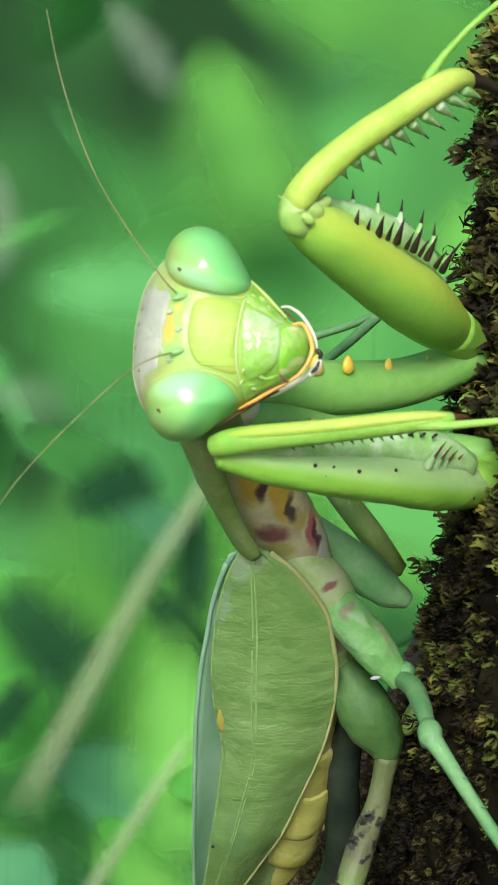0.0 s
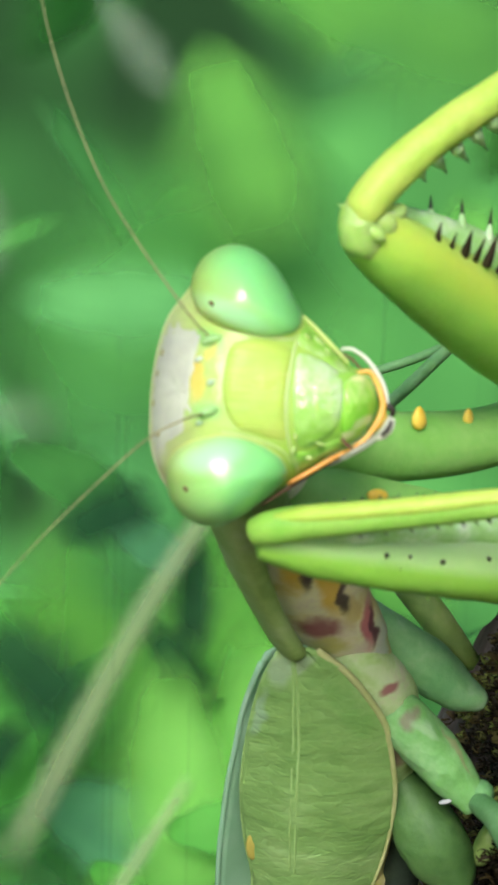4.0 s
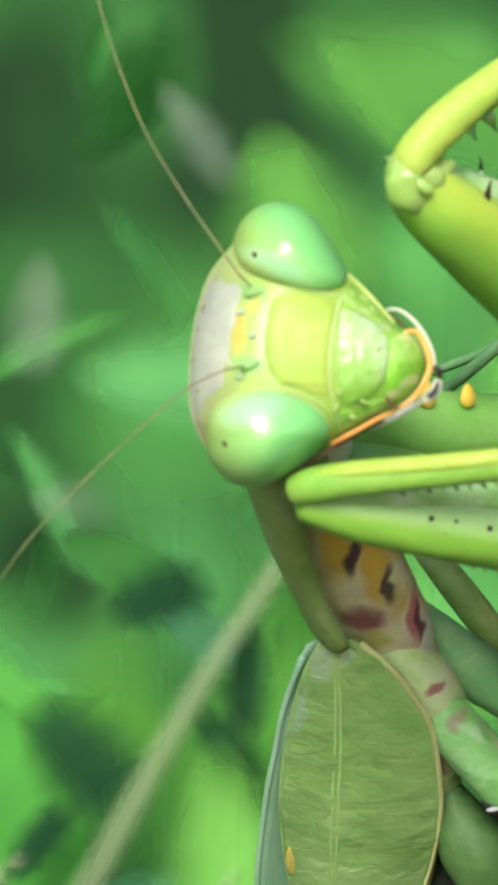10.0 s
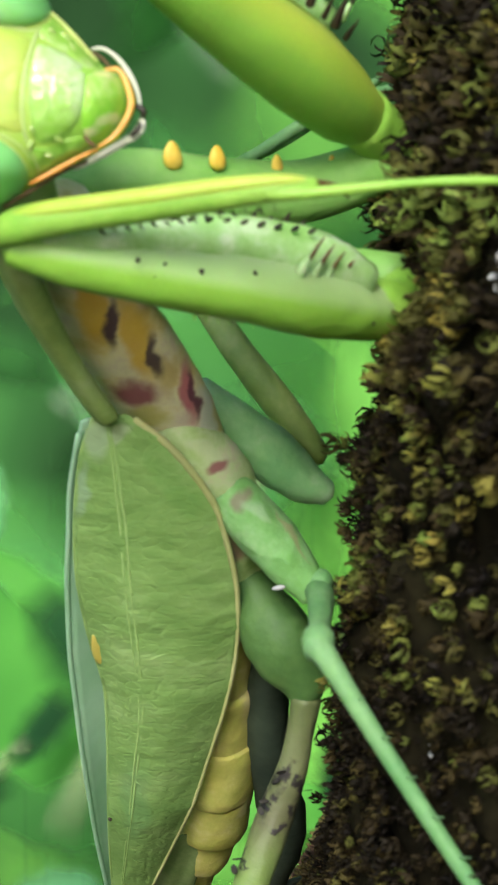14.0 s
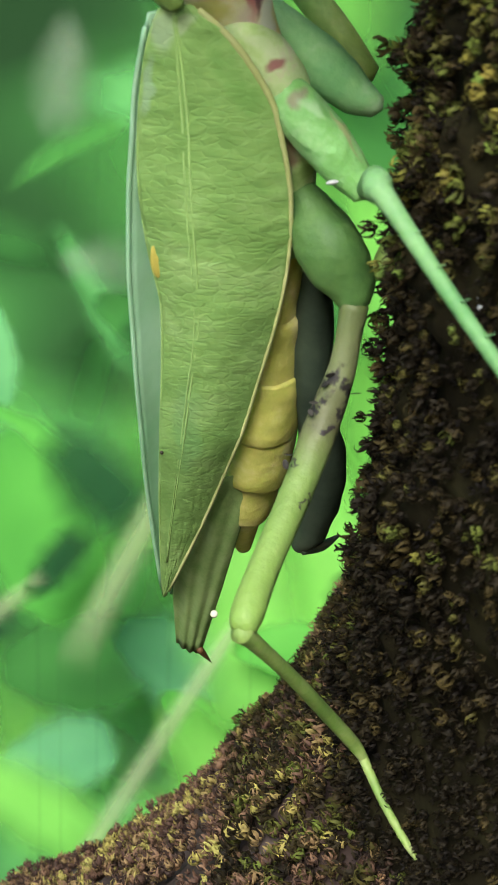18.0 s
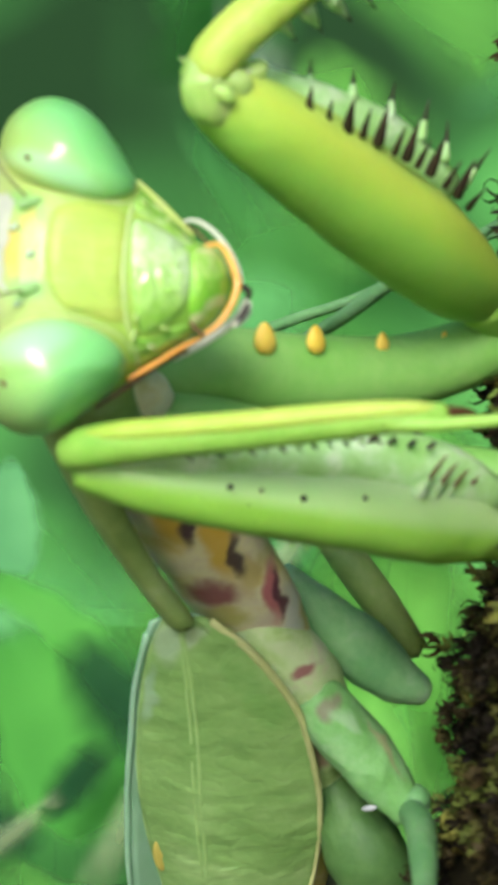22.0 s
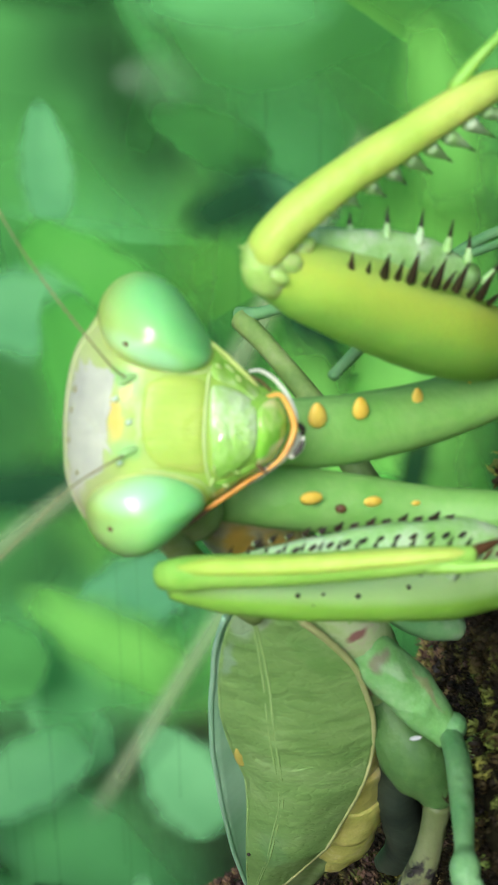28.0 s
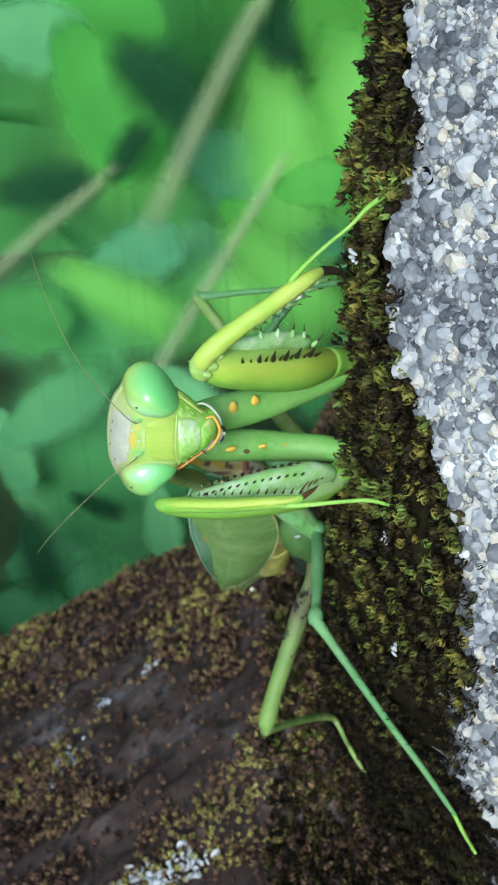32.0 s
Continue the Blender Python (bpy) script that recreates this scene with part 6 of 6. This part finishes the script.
def build_place():
    build_ground()
    build_backdrop()
    build_wall()
    build_ledge()
    for p, r, s in (((17.6, -0.6, 75.9), 0.75, 1), ((20.6, -12.2, 54.5), 0.8, 2), ((20.0, -7.8, 59.6), 0.7, 3), ((19.4, 3.5, 45.2), 0.6, 4), ((20.2, 3.2, 48.7), 0.5, 5), ((21.0, 1.2, 49.6), 0.5, 6), ((18.4, 14.2, 51.0), 0.6, 7), ((20.0, 2.6, 43.5), 0.4, 8)):
        build_flake(p, r, s)
    build_lichen(((-8.2, 43, 1.5), (-9.6, 40, 1.3), (0, 17, 2.6), (3.5, 16.5, 2.8), (6, 17, 1.8), (0, 52, 1.2), (20, 8, 0.9), (-5, 50, 0.9)))
    green, pale, lime = "green-leaved low plant, out of focus", "pale-leaved low plant, out of focus", "lime-green low plant, out of focus"
    for i, (x, y, h, c, sp, mat, size, lab) in enumerate((
            (-0.09, 0.40, 0.05, 12, 0.06, LEAF, 0.06, green), (0.03, 0.42, 0.10, 12, 0.07, LEAF_PALE, 0.06, pale),
            (-0.02, 0.44, 0.16, 12, 0.08, LEAF, 0.06, green), (0.09, 0.42, 0.14, 12, 0.07, LEAF_LIME, 0.06, lime))):
        shrub(x, y, h, c, sp, mat, size, 20 + i, lab)
    bright = "single bright green leaf, out of focus"
    for i, (x, y, z, s, ro, ti, tu, mat) in enumerate((
            (0.001, 0.17, 0.0620, 0.021, 0, 70, 95, LEAF_PALE), (0.0137, 0.345, -0.0160, 0.088, 10, 80, 10, LEAF_LIME), (0.017, 0.22, 0.085, 0.03, 0, 80, 20, LEAF_LIME),
            (0.0399, 0.225, 0.1039, 0.049, 0, 70, 80, LEAF_LIME), (0.001, 0.26, 0.1025, 0.018, 0, 80, 40, LEAF_GREY), (-0.023, 0.26, 0.071, 0.018, 0, 80, 0, LEAF_GREY),
            (0.0115, 0.225, 0.0602, 0.066, 20, 60, 130, LEAF), (-0.0334, 0.345, -0.0133, 0.093, 0, 50, 30, LEAF), (0.0295, 0.26, 0.002, 0.06, 0, 60, 0, LEAF_LIME),
            (0.0026, 0.345, -0.0528, 0.050, 0, 60, 60, LEAF_PALE), (-0.0246, 0.225, -0.0492, 0.044, 0, 50, 100, LEAF_PALE), (-0.0224, 0.225, -0.0858, 0.043, 0, 50, 50, LEAF_PALE),
            (-0.0145, 0.26, 0.0407, 0.013, 0, 80, 90, LEAF_GREY), (0.0030, 0.345, -0.0557, 0.078, 0, 60, 60, LEAF_PALE), (0.0317, 0.225, 0.0205, 0.031, 0, 80, 0, LEAF_LIME),
            (0.0205, 0.225, 0.0028, 0.038, 0, 80, 0, LEAF_LIME), (0.0159, 0.345, -0.0293, 0.074, 0, 75, 40, LEAF_LIME), (-0.0154, 0.345, -0.0233, 0.083, 0, 75, 70, LEAF_PALE),
            (0.0040, 0.345, 0.0264, 0.067, 10, 80, 20, LEAF_PALE), (0.0219, 0.225, 0.0489, 0.040, 0, 80, 60, LEAF_LIME), (-0.0272, 0.345, -0.0441, 0.065, 0, 80, 10, LEAF_LIME))):
        single_leaf(x, y, z, s, ro, ti, tu, mat, i * 3, bright)
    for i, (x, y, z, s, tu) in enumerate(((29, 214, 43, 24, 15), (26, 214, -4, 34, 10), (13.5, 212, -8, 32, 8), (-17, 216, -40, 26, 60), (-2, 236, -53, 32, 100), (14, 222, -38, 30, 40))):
        single_leaf(x * 0.001, y * 0.001, z * 0.001, s * 0.001, 0, 82, tu, LEAF_SUN_PAINT, (2, 0, 4)[i % 3], "yellow-green leaf with sunlight painted into its colour, out of focus")
    # leaves below z -55 are painted paler to offset the ledge's shadow
    for i, (x, y, z, sz, tu, mat) in enumerate((
            (-17, 205, 3, 34, 30, EDGE_LIME), (-31, 214, 12, 24, 80, EDGE_PALE), (26, 223, 4, 33, 5, EDGE_LIME), (3, 232, -20, 23, 70, EDGE_TEAL), (20, 205, -12, 18, 100, EDGE_LIME), (13, 214, 9, 19, 40, EDGE_GAP_SHADE),
            (-14, 223, -35, 22, 110, EDGE_TEAL), (-26, 232, -58, 24, 20, EDGE_PALE), (-33, 205, -39, 19, 70, EDGE_GREEN), (-30, 214, -64, 27, 125, EDGE_PALE), (-31, 223, -94, 26, 60, EDGE_PALE), (-23, 232, -119, 23, 100, EDGE_PALE),
            (-9, 205, -85, 20, 10, EDGE_PALE), (-38, 214, -114, 20, 80, EDGE_PALE), (8, 223, -28, 16, 60, EDGE_LIME), (19, 232, -37, 17, 95, EDGE_TEAL), (-4, 205, -58, 22, 40, EDGE_PALE), (-39, 214, -74, 21, 20, EDGE_PALE),
            (30, 223, -58, 20, 10, EDGE_PALE), (-46, 232, -151, 20, 60, EDGE_PALE), (-24, 262, 3, 37, 50, EDGE_LIME), (30, 271, 8, 59, 8, EDGE_BRIGHT), (-35, 280, 22, 25, 10, EDGE_PALE), (-17, 289, -35, 32, 100, EDGE_GREEN),
            (8, 262, 20, 19, 60, EDGE_TEAL), (-30, 271, -81, 28, 40, EDGE_PALE), (-33, 280, -112, 34, 80, EDGE_PALE), (-15, 289, -130, 28, 20, EDGE_PALE), (22, 262, -21, 21, 95, EDGE_TEAL), (-6, 271, 29, 25, 70, EDGE_GREEN),
            (-41, 280, -144, 30, 120, EDGE_PALE), (-3, 289, -70, 25, 20, EDGE_PALE),
            # added leaves, coloured as shade where only dark gaps lie
            (13, 188, 24, 19, 0, EDGE_GAP_SHADE), (-8, 193, 12, 22, 50, EDGE_GAP_SHADE), (-27, 198, -10, 24, 100, EDGE_GAP_SHADE), (-12, 188, 1, 15, 150, EDGE_GAP_SHADE), (-32, 193, -84, 22, 20, EDGE_GAP_SHADE), (-21, 198, -76, 14, 70, EDGE_GAP_SHADE), (1, 188, 34, 17, 120, EDGE_GAP_SHADE), (27, 193, -3, 14, 170, EDGE_GAP_SHADE))):
        single_leaf(x * 0.001, y * 0.001, z * 0.001, sz * 0.00074, 0, 60, tu, mat, i, "ovate undergrowth leaf, green, painted lighter or painted as a gap's shade, out of focus")
    for i, (rows, lab) in enumerate((
            ([(-0.0095, 0.184, -0.013, 0.0034), (-0.0012, 0.183, 0.006, 0.0032), (0.0065, 0.182, 0.023, 0.0029), (0.013, 0.182, 0.035, 0.0027), (0.019, 0.182, 0.046, 0.0025)], "pale dry stem leaning over the ground"),
            ([(-0.018, 0.20, -0.064, 0.0024), (-0.0038, 0.20, -0.0373, 0.0026), (0.008, 0.20, -0.0156, 0.0022), (0.0155, 0.20, -0.002, 0.0018)], "pale green dry stem under the insect"),
            ([(-0.046, 0.186, -0.031, 0.0025), (-0.030, 0.186, -0.015, 0.0028), (-0.021, 0.186, -0.007, 0.0026), (-0.0125, 0.186, 0.0005, 0.0018)], "grey dry stem in the undergrowth"))):
        tagged(soft_stem(rows, STEM_SOFT, "dry_stem"), lab, "stem", "dry stems")
    build_wall_stones()
    build_wall_moss()
    build_ledge_moss()


def motions():
    """The head turns slowly as the animal watches."""
    def at(c, e):
        return Matrix.Translation(Vector(c) * 0.001 - BASE) @ Euler([radians(a) for a in e]).to_matrix().to_4x4()
    rows = [(0, ((5.49, -3.02, 63.98), (0.1, 0.6, -1.2))), (3, ((5.44, -2.98, 64.07), (2.8, 0.7, -0.3))), (5.5, ((5.6, -2.5, 63.8), (0, 0, 0))), (9.2, ((5.6, -2.5, 63.8), (0, 0, 0))),
            (11, ((5.41, -3.24, 63.98), (3.0, 1.3, 1.2))), (13.5, ((5.41, -3.24, 63.98), (3.0, 1.3, 1.2))), (20.5, ((5.46, -2.76, 64.28), (-1.5, -1.4, 11.5))), (22, ((5.46, -2.76, 64.28), (-1.5, -1.4, 12.2))),
            (23, ((5.42, -1.9, 64.22), (-6.0, 1.4, 15.0))), (24, ((5.46, -2.08, 63.93), (-3.2, 0.2, 17.0))), (26.5, ((5.42, -1.3, 64.03), (-2.8, 1.8, 13.0))), (27.5, ((5.41, -1.11, 64.05), (-2.6, 2.0, 11.7))),
            (28, ((5.4, -1.09, 63.87), (-2.6, 1.6, 13.3))), (29, ((5.27, -1.75, 63.91), (-3.7, 3.0, 13.9))), (30, ((5.39, -1.92, 64.12), (-3.4, 1.9, 13.4))), (32, ((5.46, -2.32, 64.65), (3.9, 1.7, 12.8)))]
    walk(head, [(t, at(*p)) for t, p in rows])
    # the raised shin closes a little
    knee = Vector((8.2, -3.45, 69.9)) * 0.001 - BASE
    def closed(deg):
        return Matrix.Translation(knee) @ Matrix.Rotation(radians(deg), 4, Vector((-67, 79, 44.6)).normalized()) @ Matrix.Translation(-knee)
    walk(shin, [(t, closed(a)) for t, a in ((0, 0), (3.5, 0), (5.5, 0), (13.5, 1), (20.5, 2), (24.5, 4), (26.5, 6), (28.4, 8), (29.4, 10), (32, 10))])


mantis, head, shin = build_mantis()
build_place()
motions()
